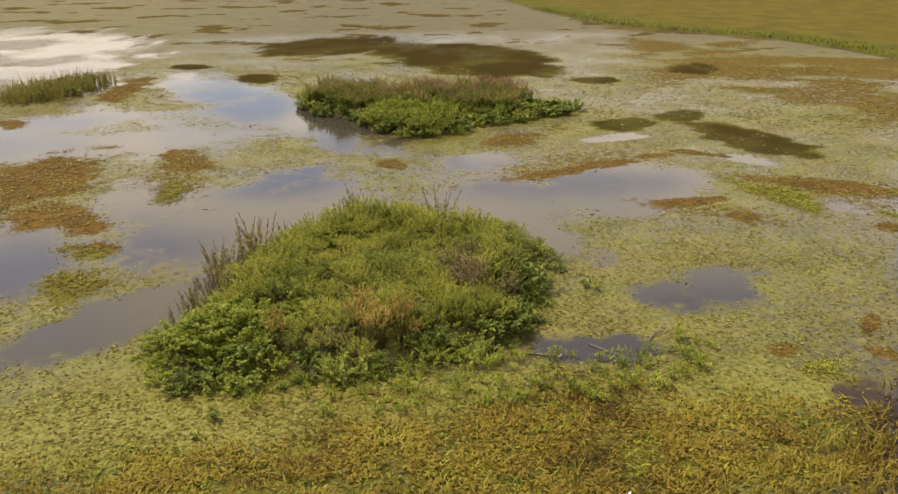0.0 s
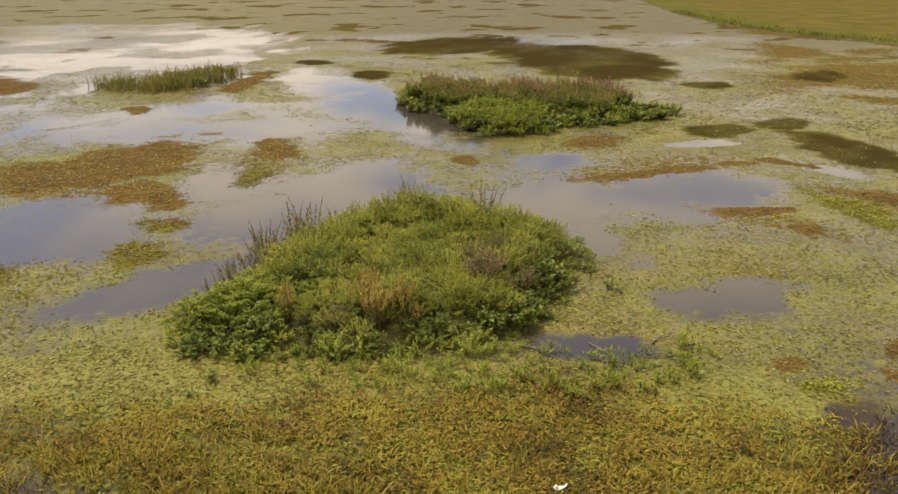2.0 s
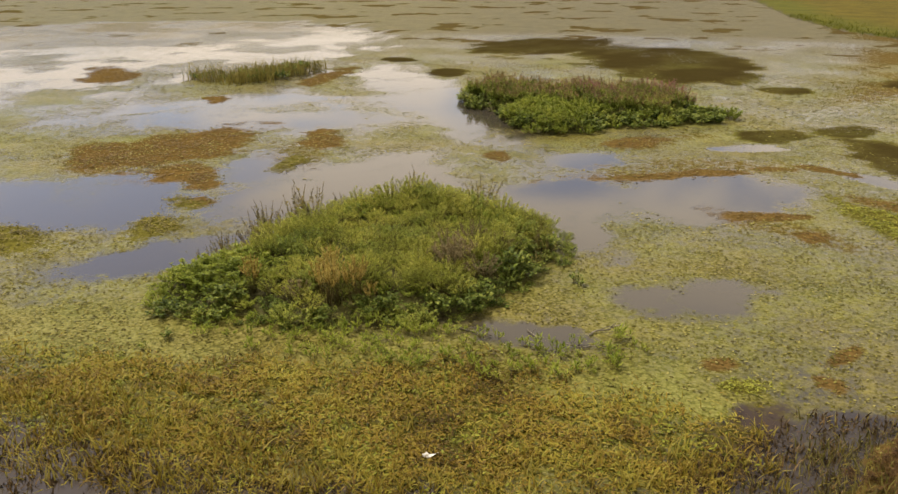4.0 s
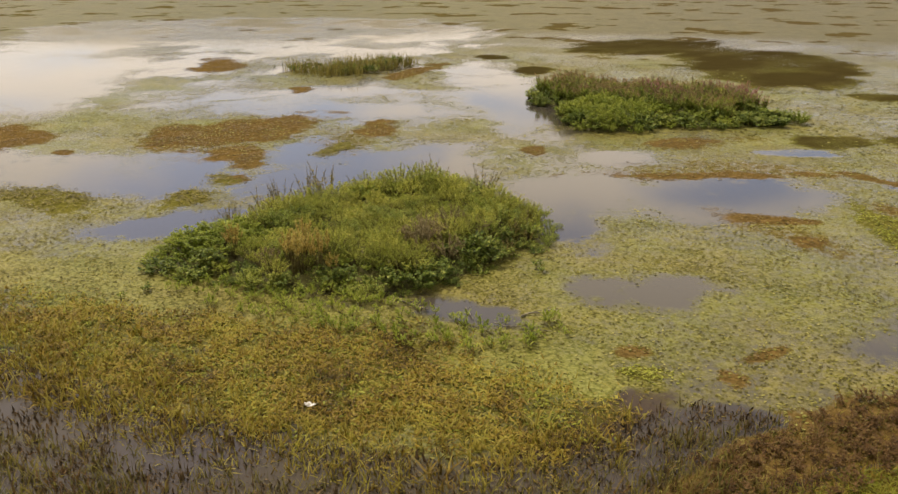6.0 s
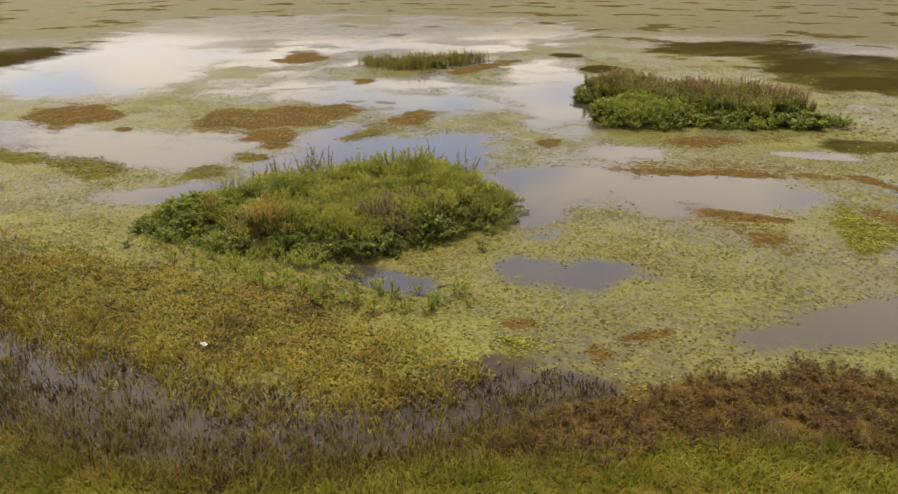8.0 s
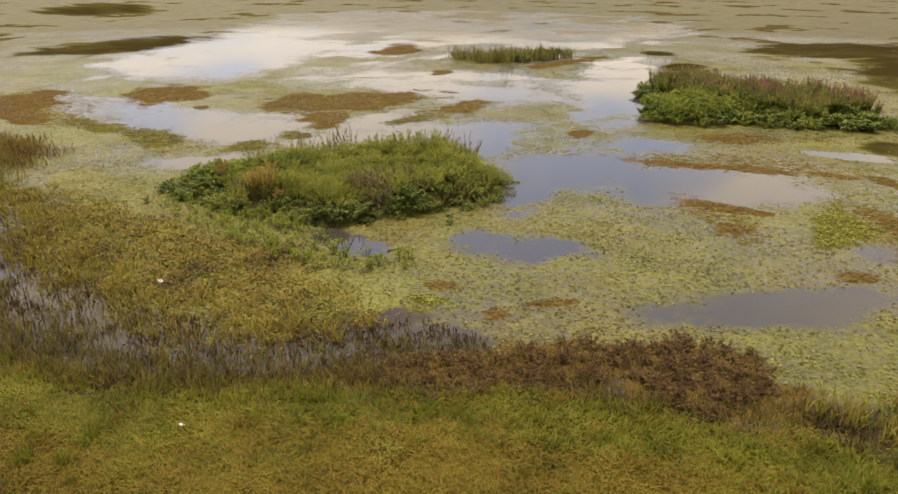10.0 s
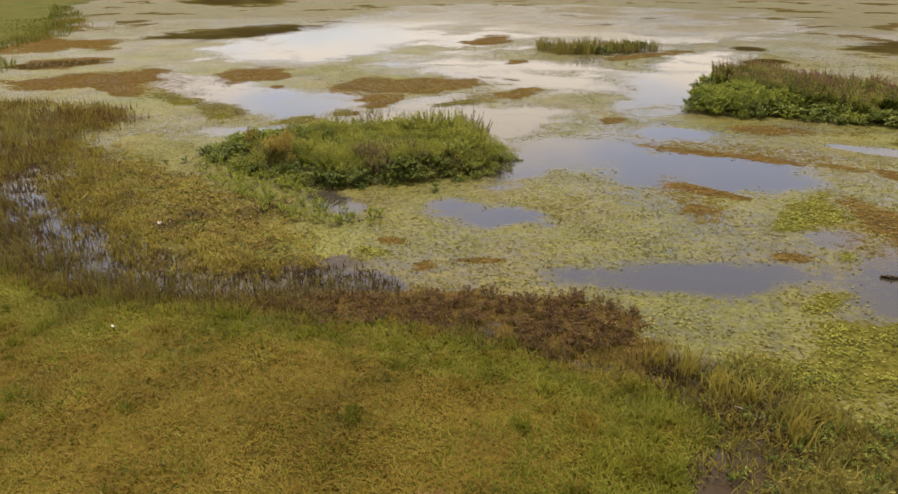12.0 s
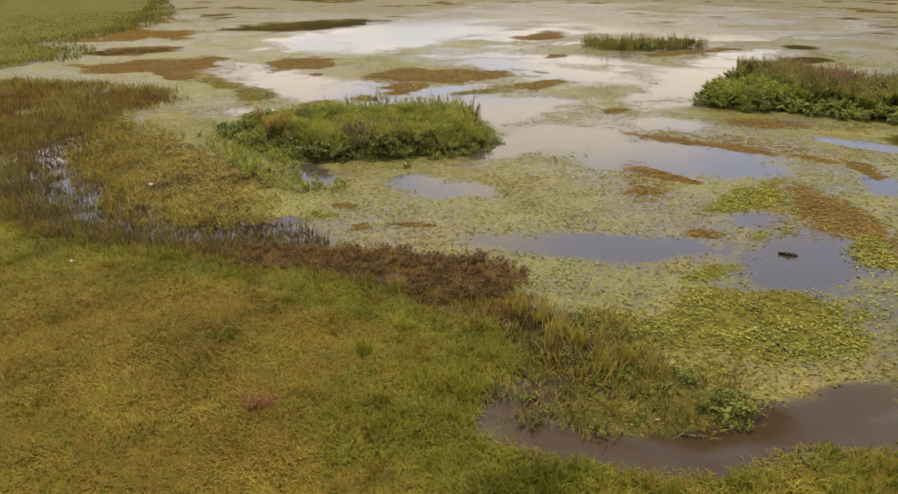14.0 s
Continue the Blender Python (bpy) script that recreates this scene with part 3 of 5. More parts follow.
MEADOW = leafy("meadow_grass", [(0.2, (0.065, 0.074, 0.009)), (0.5, (0.145, 0.156, 0.018)), (0.9, (0.270, 0.248, 0.042))], 0.12, glow=0.3, island=0.3)


# ---- mesh building ----
def mesh_of(name, verts, faces, mat):
    """A mesh from an array of corners and an array of triangles or quads."""
    verts, faces = np.asarray(verts, np.float32).reshape(-1, 3), np.asarray(faces, np.int32)
    me = bpy.data.meshes.new(name)
    me.vertices.add(len(verts))
    me.vertices.foreach_set("co", verts.ravel())
    k = faces.shape[1]
    me.loops.add(faces.size)
    me.loops.foreach_set("vertex_index", faces.ravel())
    me.polygons.add(len(faces))
    me.polygons.foreach_set("loop_start", np.arange(0, faces.size, k, dtype=np.int32))
    me.polygons.foreach_set("loop_total", np.full(len(faces), k, np.int32))
    me.update(calc_edges=True)
    me.materials.append(mat)
    return me


OVAL = np.array([(0, 0, 0), (0.35, 0.5, 0.08), (0.35, -0.5, 0.08), (0.75, 0.36, 0.06), (0.75, -0.36, 0.06), (1, 0, -0.05)])
OVAL_F = np.array([(0, 2, 1), (1, 2, 3), (2, 4, 3), (3, 4, 5)])
KITE = np.array([(0, 0, 0), (0.45, 0.5, 0.07), (0.45, -0.5, 0.07), (1, 0, -0.04)])
KITE_F = np.array([(0, 2, 1), (1, 2, 3)])
FLAT = np.array([(0, 0, 0), (0.35, 0.5, 0.02), (0.35, -0.5, 0.02), (0.75, 0.36, 0.015), (0.75, -0.36, 0.015), (1, 0, -0.01)])
BLADE = np.array([(0, 0.5, 0), (0, -0.5, 0), (0.55, 0.35, 0.10), (0.55, -0.35, 0.10), (1, 0, -0.02)])
BLADE_F = np.array([(0, 1, 2), (1, 3, 2), (2, 3, 4)])


def scattered(shape, tris, pos, yaw, tilt, length, width, roll=None):
    """Corners and triangles of many leaves: each shape turned by yaw, tipped up by tilt, rolled and sized."""
    n = len(pos)
    v = np.repeat(shape[None], n, 0) * np.stack([length, width, length], 1)[:, None, :]
    if roll is not None:
        c, s = np.cos(roll)[:, None], np.sin(roll)[:, None]
        v = np.stack([v[..., 0], v[..., 1] * c - v[..., 2] * s, v[..., 1] * s + v[..., 2] * c], -1)
    c, s = np.cos(tilt)[:, None], np.sin(tilt)[:, None]
    v = np.stack([v[..., 0] * c - v[..., 2] * s, v[..., 1], v[..., 0] * s + v[..., 2] * c], -1)
    c, s = np.cos(yaw)[:, None], np.sin(yaw)[:, None]
    v = np.stack([v[..., 0] * c - v[..., 1] * s, v[..., 0] * s + v[..., 1] * c, v[..., 2]], -1)
    v += np.asarray(pos)[:, None, :]
    f = tris[None] + (np.arange(n) * len(shape))[:, None, None]
    return v.reshape(-1, 3), f.reshape(-1, 3)


def joined(*pieces):
    vs, fs, at = [], [], 0
    for v, f in pieces:
        vs.append(v)
        fs.append(f + at)
        at += len(v)
    return np.concatenate(vs), np.concatenate(fs)


def tube(points, radii, sides=4):
    """A tapering tube along points."""
    p = np.asarray(points, float)
    t = np.gradient(p, axis=0)
    t /= np.linalg.norm(t, axis=1)[:, None]
    ref = np.where(np.abs(t[:, 2:3]) > 0.9, [[1.0, 0, 0]], [[0, 0, 1.0]])
    a = np.cross(t, ref)
    a /= np.linalg.norm(a, axis=1)[:, None]
    b = np.cross(t, a)
    ang = np.arange(sides) * 2 * np.pi / sides
    ring = p[:, None] + (a[:, None] * np.cos(ang)[None, :, None] + b[:, None] * np.sin(ang)[None, :, None]) * np.asarray(radii)[:, None, None]
    v = ring.reshape(-1, 3)
    f = []
    for i in range(len(p) - 1):
        for k in range(sides):
            q, r = i * sides + k, i * sides + (k + 1) % sides
            f += [(q, r, r + sides), (q, r + sides, q + sides)]
    for k in range(1, sides - 1):
        f += [(0, k + 1, k), ((len(p) - 1) * sides, (len(p) - 1) * sides + k, (len(p) - 1) * sides + k + 1)]
    return v, np.array(f)


def part(name, shape, mat, parent, label=""):
    ob = new(name, mesh_of(name, shape[0], shape[1], mat))
    ob.parent = parent
    return tagged(ob, label)


# ---- ground and water ----
def graded(lo, hi, step, reach, grow=1.10):
    mid = list(np.arange(lo, hi + 1e-6, step))
    out, s = [mid[-1]], step
    while out[-1] < reach:
        s *= grow
        out.append(out[-1] + s)
    back, s = [mid[0]], step
    while back[-1] > -reach:
        s *= grow
        back.append(back[-1] - s)
    return np.array(back[:0:-1] + mid + out[1:])


def sheet(xs, ys):
    gx, gy = np.meshgrid(xs, ys)
    i = np.arange(gx.size).reshape(gx.shape)
    quads = np.stack([i[:-1, :-1], i[:-1, 1:], i[1:, 1:], i[1:, :-1]], -1).reshape(-1, 4)
    return gx.ravel(), gy.ravel(), quads


def shade_smooth(me):
    me.polygons.foreach_set("use_smooth", np.ones(len(me.polygons), bool))


gx, gy, quads = sheet(graded(-40, 32, 0.25, 2600), graded(1, 56, 0.25, 2600))
gd = inland(gx, gy)
gz = land_height(gx, gy, gd)
wet = smooth(blobs(gx, gy, SILT, 400, 0.3), -0.1, 0.3)
gz = gz - 0.12 * wet * (gd > -0.5) * (gd < 1.2)
me = mesh_of("ground", np.stack([gx, gy, gz], 1), quads, GROUND)
shade_smooth(me)
turf = me.attributes.new("turf", "FLOAT", "POINT")
turf.data.foreach_set("value", smooth(gz + 0.03 * (fbm(gx, gy, 0.6, 91) - 0.5), 0.0, 0.05).astype(np.float32))
lush = me.attributes.new("lush", "FLOAT", "POINT")
lush.data.foreach_set("value", (smooth(np.hypot(gx - 12, gy - 8), 28, 50) * (1 - 0.8 * smooth(gx, -10, 10) * smooth(gd + 4 * (fbm(gx, gy, 6.0, 89) - 0.5), 3, 8))).astype(np.float32))
ground = tagged(new("ground", me), "rough grassy bank and lake bed", "ground", kind="structure")

keep = (gd < 3.0)[quads].any(1)
wq = quads[keep]
used = np.unique(wq)
back_index = np.zeros(gx.size, np.int64)
back_index[used] = np.arange(len(used))
wx, wy = gx[used], gy[used]
me = mesh_of("water", np.stack([wx, wy, np.zeros_like(wx)], 1), back_index[wq], WATER)
shade_smooth(me)
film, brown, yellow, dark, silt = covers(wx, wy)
# distance weight: dims the far film's colour and lets in the brown drifts
far_dim_dash = smooth(np.hypot(wx - 5, wy - 5), 42, 78) * (0.72 + 0.28 * smooth(wx + 0.25 * wy, -25, 15))
for attr, values in (("cover", (film, brown, yellow)), ("bed", (dark, silt, far_dim_dash))):
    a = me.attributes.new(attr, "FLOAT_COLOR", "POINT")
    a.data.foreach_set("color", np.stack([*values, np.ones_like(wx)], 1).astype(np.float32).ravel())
water = tagged(new("water", me), "still shallow lake water with a pale green film of algae", "water", kind="structure")

# hills that close the view round the lake
ang = np.linspace(0, 2 * np.pi, 241)[:-1]
ring, tops = [], 70 + 45 * (fbm(np.cos(ang) * 3, np.sin(ang) * 3, 1.0, 5) - 0.3)
for r, share in ((900, 0.0), (1000, 0.35), (1120, 0.8), (1250, 1.0), (1500, 0.9)):
    ring.append(np.stack([np.cos(ang) * r, np.sin(ang) * r, tops * share + 30 - 32 * (share == 0)], 1))
hv = np.concatenate(ring)
hf = [(k * 240 + i, k * 240 + (i + 1) % 240, (k + 1) * 240 + (i + 1) % 240, (k + 1) * 240 + i) for k in range(4) for i in range(240)]
me = mesh_of("hills", hv, np.array(hf)[:, ::-1], HILL)
shade_smooth(me)
tagged(new("backdrop_hills", me), "low bare hills far round the lake", "hills", kind="structure")


# ---- islets ----
def islet(name, es, seed, high, label, leafage):
    lo, hi = bounds(es, 1.0)
    x, y, q = sheet(np.arange(lo[0], hi[0], 0.2), np.arange(lo[1], hi[1], 0.2))
    z = mound_height(x, y, es, seed, high) + 0.08 * (fbm(x, y, 0.5, seed + 5) - 0.5) * (blobs(x, y, es, seed, 0.25) > 0)
    q = q[(z > -0.10)[q].any(1)]
    u = np.unique(q)
    idx = np.zeros(x.size, np.int64)
    idx[u] = np.arange(len(u))
    root = tagged(new(name), label, "islet")
    mound = part("mound", (np.stack([x[u], y[u], z[u]], 1), idx[q]), MOUND, root)
    shade_smooth(mound.data)
    r = np.random.default_rng(seed)
    n = int(len(u) * 0.04 * leafage)
    at = r.integers(len(u), size=n)
    ok = z[u][at] > -0.03
    at = at[ok]
    n = len(at)
    pos = np.stack([x[u][at] + r.uniform(-0.1, 0.1, n), y[u][at] + r.uniform(-0.1, 0.1, n), z[u][at] + r.uniform(0.0, 0.14, n)], 1)
    size = r.uniform(0.05, 0.11, n)
    cover = part("undergrowth", scattered(KITE, KITE_F, pos, r.uniform(0, 6.3, n), r.uniform(0, 0.9, n), size, size * 0.45, r.normal(0, 0.4, n)), BUSH, root, "low green undergrowth between the plants")
    tagged(cover, kind="stuff")
    return root


islet("islet", ISLET_NEAR, 1000, 0.50, "low peaty islet overgrown with green plants", 110)
islet("islet", ISLET_FAR, 1100, 0.50, "low peaty islet with pink-flowering plants", 80)
islet("reed_islet", ISLET_REEDS, 1200, 0.16, "half-drowned muddy islet grown with reeds", 40)


def spread_points(es, seed, gap, rough=0.25, inner=0.0):
    """Jittered points inside a form, with how deep inside each lies."""
    r = np.random.default_rng(seed)
    lo, hi = bounds(es)
    x, y = np.meshgrid(np.arange(lo[0], hi[0], gap), np.arange(lo[1], hi[1], gap * 0.87))
    x[1::2] += gap / 2
    x, y = x.ravel() + r.uniform(-0.35, 0.35, x.size) * gap, y.ravel() + r.uniform(-0.35, 0.35, x.size) * gap
    b = blobs(x, y, es, seed, rough) if seed >= 2000 else blobs(x, y, es, seed, 0.25)
    ok = b > inner
    return x[ok], y[ok], b[ok]


# ---- plants ----
def growth(seed, count, height, spread, leaves, leaf, slim, tilt=(0.0, 0.8), thick=0.006, start=0.2, shape=(OVAL, OVAL_F), base=0.25, dome=0.4):
    """Stems bending outwards and the leaves along them."""
    r = np.random.default_rng(seed)
    stems, lp, ly = [], [], []
    for _ in range(count):
        az, out = r.uniform(0, 2 * np.pi), spread * math.sqrt(r.uniform())
        h = height * r.uniform(0.72, 1.05) * (1 - dome * (out / spread) ** 2)
        a = np.array([math.cos(az) * out * base, math.sin(az) * out * base, -0.04])
        c = np.array([math.cos(az) * out, math.sin(az) * out, h])
        b = np.array([*(a[:2] * 0.5 + c[:2] * 0.5), h * 0.7])
        t = np.linspace(0, 1, 4)[:, None]
        stems.append(tube((1 - t) ** 2 * a + 2 * t * (1 - t) * b + t * t * c, thick * np.array([1, 0.8, 0.6, 0.3]), 3))
        t = r.uniform(start, 1.0, leaves)[:, None] ** 0.7
        lp.append((1 - t) ** 2 * a + 2 * t * (1 - t) * b + t * t * c)
        ly.append(r.uniform(0, 2 * np.pi, leaves))
    lp, ly = np.concatenate(lp), np.concatenate(ly)
    n = len(lp)
    size = leaf * r.uniform(0.65, 1.25, n)
    return joined(*stems), scattered(*shape, lp, ly, r.uniform(*tilt, n), size, size * slim, r.normal(0, 0.35, n))


def spike_stems(seed, count, height, spread, bits, size):
    """Upright stems, each with its leaves and the dense spike that ends it."""
    r = np.random.default_rng(seed)
    made = []
    for _ in range(count):
        az, out = r.uniform(0, 2 * np.pi), spread * math.sqrt(r.uniform())
        h = height * r.uniform(0.6, 1.08)
        a = np.array([math.cos(az) * out * 0.35, math.sin(az) * out * 0.35, -0.04])
        c = np.array([math.cos(az) * out, math.sin(az) * out, h])
        b = np.array([*(a[:2] * 0.6 + c[:2] * 0.4), h * 0.6])

        def along(t):
            return (1 - t) ** 2 * a + 2 * t * (1 - t) * b + t * t * c

        stem = tube(along(np.linspace(0, 1, 4)[:, None]), [0.007, 0.006, 0.005, 0.002], 3)
        s = size * r.uniform(0.8, 1.6, bits)
        leaves = scattered(KITE, KITE_F, along(r.uniform(0.15, 0.72, bits)[:, None]), r.uniform(0, 6.3, bits), r.uniform(0.2, 1.0, bits), s * 1.5, s * 0.42)
        s = size * r.uniform(0.4, 0.8, bits)
        flowers = scattered(KITE, KITE_F, along(r.uniform(0.66, 1.0, bits)[:, None]), r.uniform(0, 6.3, bits), r.uniform(0.5, 1.3, bits), s, s * 0.5)
        made.append((stem, leaves, flowers))
    return made


def tuft(seed, count, length, width, tilt, spread):
    r = np.random.default_rng(seed)
    p = np.stack([r.normal(0, spread, count), r.normal(0, spread, count), np.full(count, -0.03)], 1)
    return scattered(BLADE, BLADE_F, p, r.uniform(0, 6.3, count), r.uniform(*tilt, count), length * r.uniform(0.55, 1.1, count), width * r.uniform(0.7, 1.3, count), r.normal(0, 0.5, count))


def leaf_plant(name, mat, label, category, group, *args, **kw):
    root = tagged(new(name), label, category, group)
    stems, leaves = growth(*args, **kw)
    tagged(part("stalk_growth", stems, STEM, root), kind="stuff")
    tagged(part("foliage", leaves, mat, root), kind="stuff")
    return root


def spike_plant(name, mat, leaf_mat, label, category, group, *args):
    """Far off: stems, leaves and spikes each joined."""
    root = tagged(new(name), label, category, group)
    stems, leaves, flowers = (joined(*kind) for kind in zip(*spike_stems(*args)))
    tagged(part("stalk_growth", stems, STEM, root), kind="stuff")
    tagged(part("foliage", leaves, leaf_mat, root), kind="stuff")
    tagged(part("blossom", flowers, mat, root), kind="stuff")
    return root


def tall_spike_plant(name, mat, leaf_mat, label, category, group, *args):
    """Near by: every stem is a part that carries its leaves and its spike."""
    root = tagged(new(name), label, category, group)
    for stem, leaves, flowers in spike_stems(*args):
        stalk = part("stem", stem, STEM, root)
        tagged(part("foliage", leaves, leaf_mat, stalk), kind="stuff")
        tagged(part("seed_spike", flowers, mat, stalk, "faded grey-brown seed spike"), kind="stuff")
    return root


def big_leaf_plant(name, mat, label, category, group, seed, stems, height, spread, leaves, size):
    """Stems that each carry a few large leaves, every leaf a part of its stem."""
    r = np.random.default_rng(seed)
    root = tagged(new(name), label, category, group)
    shapes = []
    for k in range(4):
        v = OVAL * np.array([size, size * r.uniform(0.42, 0.56), size * r.uniform(0.6, 1.6)])
        shapes.append(mesh_of("leaf", np.concatenate([v, v - np.array([0, 0, 0.002])]), np.concatenate([OVAL_F, OVAL_F[:, ::-1] + len(v)]), mat))
    for _ in range(stems):
        az, out = r.uniform(0, 2 * np.pi), spread * math.sqrt(r.uniform())
        a = np.array([math.cos(az) * out * 0.3, math.sin(az) * out * 0.3, -0.04])
        c = np.array([math.cos(az) * out, math.sin(az) * out, height * r.uniform(0.6, 1.05)])
        line = np.stack([a, 0.5 * (a + c) + np.array([0, 0, 0.15 * height]), c])
        stalk = part("stem", tube(line, [0.007, 0.006, 0.004], 4), STEM, root)
        for t in r.uniform(0.35, 1.0, leaves):
            leaf = new("leaf", shapes[int(r.integers(4))])
            leaf.parent = stalk
            spot = (1 - t) ** 2 * line[0] + 2 * t * (1 - t) * line[1] + t * t * line[2]
            leaf.matrix_basis = Matrix.Translation(spot) @ Euler((r.normal(0, 0.4), -r.uniform(-0.5, 0.5), r.uniform(0, 6.28))).to_matrix().to_4x4() @ Matrix.Scale(r.uniform(0.7, 1.2), 4)
    return root


def blade_plant(name, mat, label, category, group, seed, count, length, width, tilt, spread):
    """A clump whose every blade is a part."""
    r = np.random.default_rng(seed)
    root = tagged(new(name), label, category, group)
    for _ in range(count):
        v, f = scattered(BLADE, BLADE_F, np.array([(*r.normal(0, spread, 2), -0.03)]), r.uniform(0, 6.3, 1), r.uniform(*tilt, 1), length * r.uniform(0.55, 1.1, 1), width * r.uniform(0.7, 1.3, 1), r.normal(0, 0.5, 1))
        part("blade", (v, f), mat, root)
    return root


def tuft_plant(name, mat, label, category, group, *args):
    root = tagged(new(name), label, category, group)
    tagged(part("foliage", tuft(*args), mat, root), kind="stuff")
    return root


def plant_all(kinds, points, heights, sizes, seed):
    """Plants the kinds in turn by chance at the points; the first of each kind is the original."""
    r = np.random.default_rng(seed)
    fresh = {}
    for k, ((x, y), z, s) in enumerate(zip(points, heights, sizes)):
        which = k if k < len(kinds) else int(r.integers(len(kinds)))
        m = Matrix.Translation((x, y, z)) @ Matrix.Rotation(r.uniform(0, 6.28), 4, "Z")
        if which not in fresh:
            fresh[which] = kinds[which]()
            fresh[which].matrix_basis = m
        else:
            copy_thing(fresh[which], m @ Matrix.Diagonal((s, s, s * r.uniform(0.85, 1.15), 1)))


def on_mound(x, y, es, seed, high):
    return mound_height(np.asarray(x), np.asarray(y), es, seed, high)


# near islet: which plant stands where
px, py, pb = spread_points(ISLET_NEAR, 1000, 0.46)
pz = on_mound(px, py, ISLET_NEAR, 1000, 0.50)
front_edge = (pb < 0.30) & (py < 17.5 + 0.9 * (px + 2))
left_tip = (px < -3.2) & (py < 17.2)
straw = ((np.hypot((px + 1.3) / 1.4, py - 15.7) < 0.6) | (np.hypot(px + 3.3, py - 15.5) < 0.45)) & (np.random.default_rng(9).uniform(size=px.size) < 0.7)
pick_rust = np.random.default_rng(8).uniform(size=px.size)
rusty = ((np.hypot(px - 0.7, (py - 18.9) / 1.2) < 0.95) & (pick_rust < 0.42)) | ((np.hypot((px + 1.6) / 1.8, py - 14.9) < 0.6) & (pick_rust < 0.25))
pick = np.random.default_rng(3).uniform(size=px.size)
where = {"straw": straw, "rusty": rusty & ~straw}
taken = straw | rusty
where["broad"] = front_edge & ~taken & (pick < 0.75)
taken = taken | where["broad"]
where["fresh"] = ~taken & (left_tip | (pick < 0.15))
taken = taken | where["fresh"]
where["soft"] = ~taken & (pick < 0.84) & (pb > 0.22)
taken = taken | where["soft"]
where["bush"] = ~taken
G1 = "plants on the islet"
kinds_near = {
    "bush": [lambda s=s: leaf_plant("leafy_bush", BUSH, "dense mid-green leafy bush on the islet", "bush", G1, s, 34, 0.56, 0.48, 40, 0.056, 0.32, shape=(KITE, KITE_F)) for s in (11, 12, 13)],
    "broad": [lambda s=s: leaf_plant("broadleaf_plant", BROAD, "dark green broad-leaved plant at the water's edge", "plant", G1, s, 20, 0.46, 0.46, 18, 0.092, 0.46, tilt=(-0.3, 0.7)) for s in (21, 22, 23)],
    "fresh": [lambda s=s: leaf_plant("nettle_clump", FRESH, "fresh green clump of nettle-like leaves", "plant", G1, s, 30, 0.36, 0.48, 34, 0.064, 0.40, shape=(KITE, KITE_F)) for s in (31, 32)],
    "soft": [lambda s=s: leaf_plant("feathery_herb", HERB, "soft feathery yellow-green herb on the islet", "plant", G1, s, 40, 0.54, 0.46, 54, 0.052, 0.15, shape=(KITE, KITE_F), tilt=(0.2, 1.3)) for s in (41, 42, 43)],
    "straw": [lambda s=s: leaf_plant("dry_grass_clump", STRAW, "dry straw-coloured grass clump with faded plumes", "grass clump", G1, s, 24, 0.92, 0.30, 22, 0.085, 0.20, tilt=(0.7, 1.4), dome=0.2, start=0.45) for s in (51,)],
    "rusty": [lambda s=s: leaf_plant("withered_bush", FADED, "grey-brown feathery bush among green leaves", "bush", G1, s, 26, 0.60, 0.44, 40, 0.060, 0.2, tilt=(0.3, 1.3)) for s in (61,)],
}
for k, (key, mask) in enumerate(where.items()):
    pts = list(zip(px[mask], py[mask]))
    sizes = np.random.default_rng(90 + k).uniform(0.6, 1.3, len(pts))
    sizes *= 1 + 0.35 * np.exp(-np.hypot(px[mask] + 2.6, py[mask] - 23.0) ** 2 / 1.6)
    sizes *= 0.52 + 0.62 * smooth(pb[mask], 0.0, 0.34) - 0.36 * smooth(pb[mask], 0.42, 0.8)
    plant_all(kinds_near[key], pts, pz[mask], sizes, 70 + k)

tall = [(-5.9, 19.8, 1.0), (-5.3, 18.2, 0.75), (-3.0, 24.0, 1.4), (-2.7, 24.2, 1.15), (-0.3, 23.0, 1.25), (-5.4, 20.7, 1.2), (-5.1, 21.3, 1.2), (-5.7, 19.0, 0.95), (-5.8, 17.7, 0.7), (-6.0, 17.2, 0.5), (-4.3, 22.6, 0.55), (2.4, 20.6, 0.6), (2.0, 21.3, 0.5), (-1.8, 23.9, 0.5), (-3.8, 23.2, 0.5),
        (0.9, 22.7, 0.5), (1.8, 21.9, 0.55), (2.2, 20.4, 0.6), (2.3, 19.6, 0.5), (-2.2, 24.2, 0.6), (-6.1, 16.8, 0.45), (-5.9, 17.5, 0.7), (-4.6, 22.2, 0.7)]
tx, ty = np.array([t[0] for t in tall]), np.array([t[1] for t in tall])
plant_all([lambda s=s: tall_spike_plant("loosestrife_plant", FADED, REED, "tall faded loosestrife with upright seed spikes", "plant", "tall plants on the islet", s, 9, 1.05, 0.55, 40, 0.055) for s in (81, 82, 83)],
          list(zip(tx, ty)), np.maximum(on_mound(tx, ty, ISLET_NEAR, 1000, 0.50), 0.0), [t[2] for t in tall], 83)

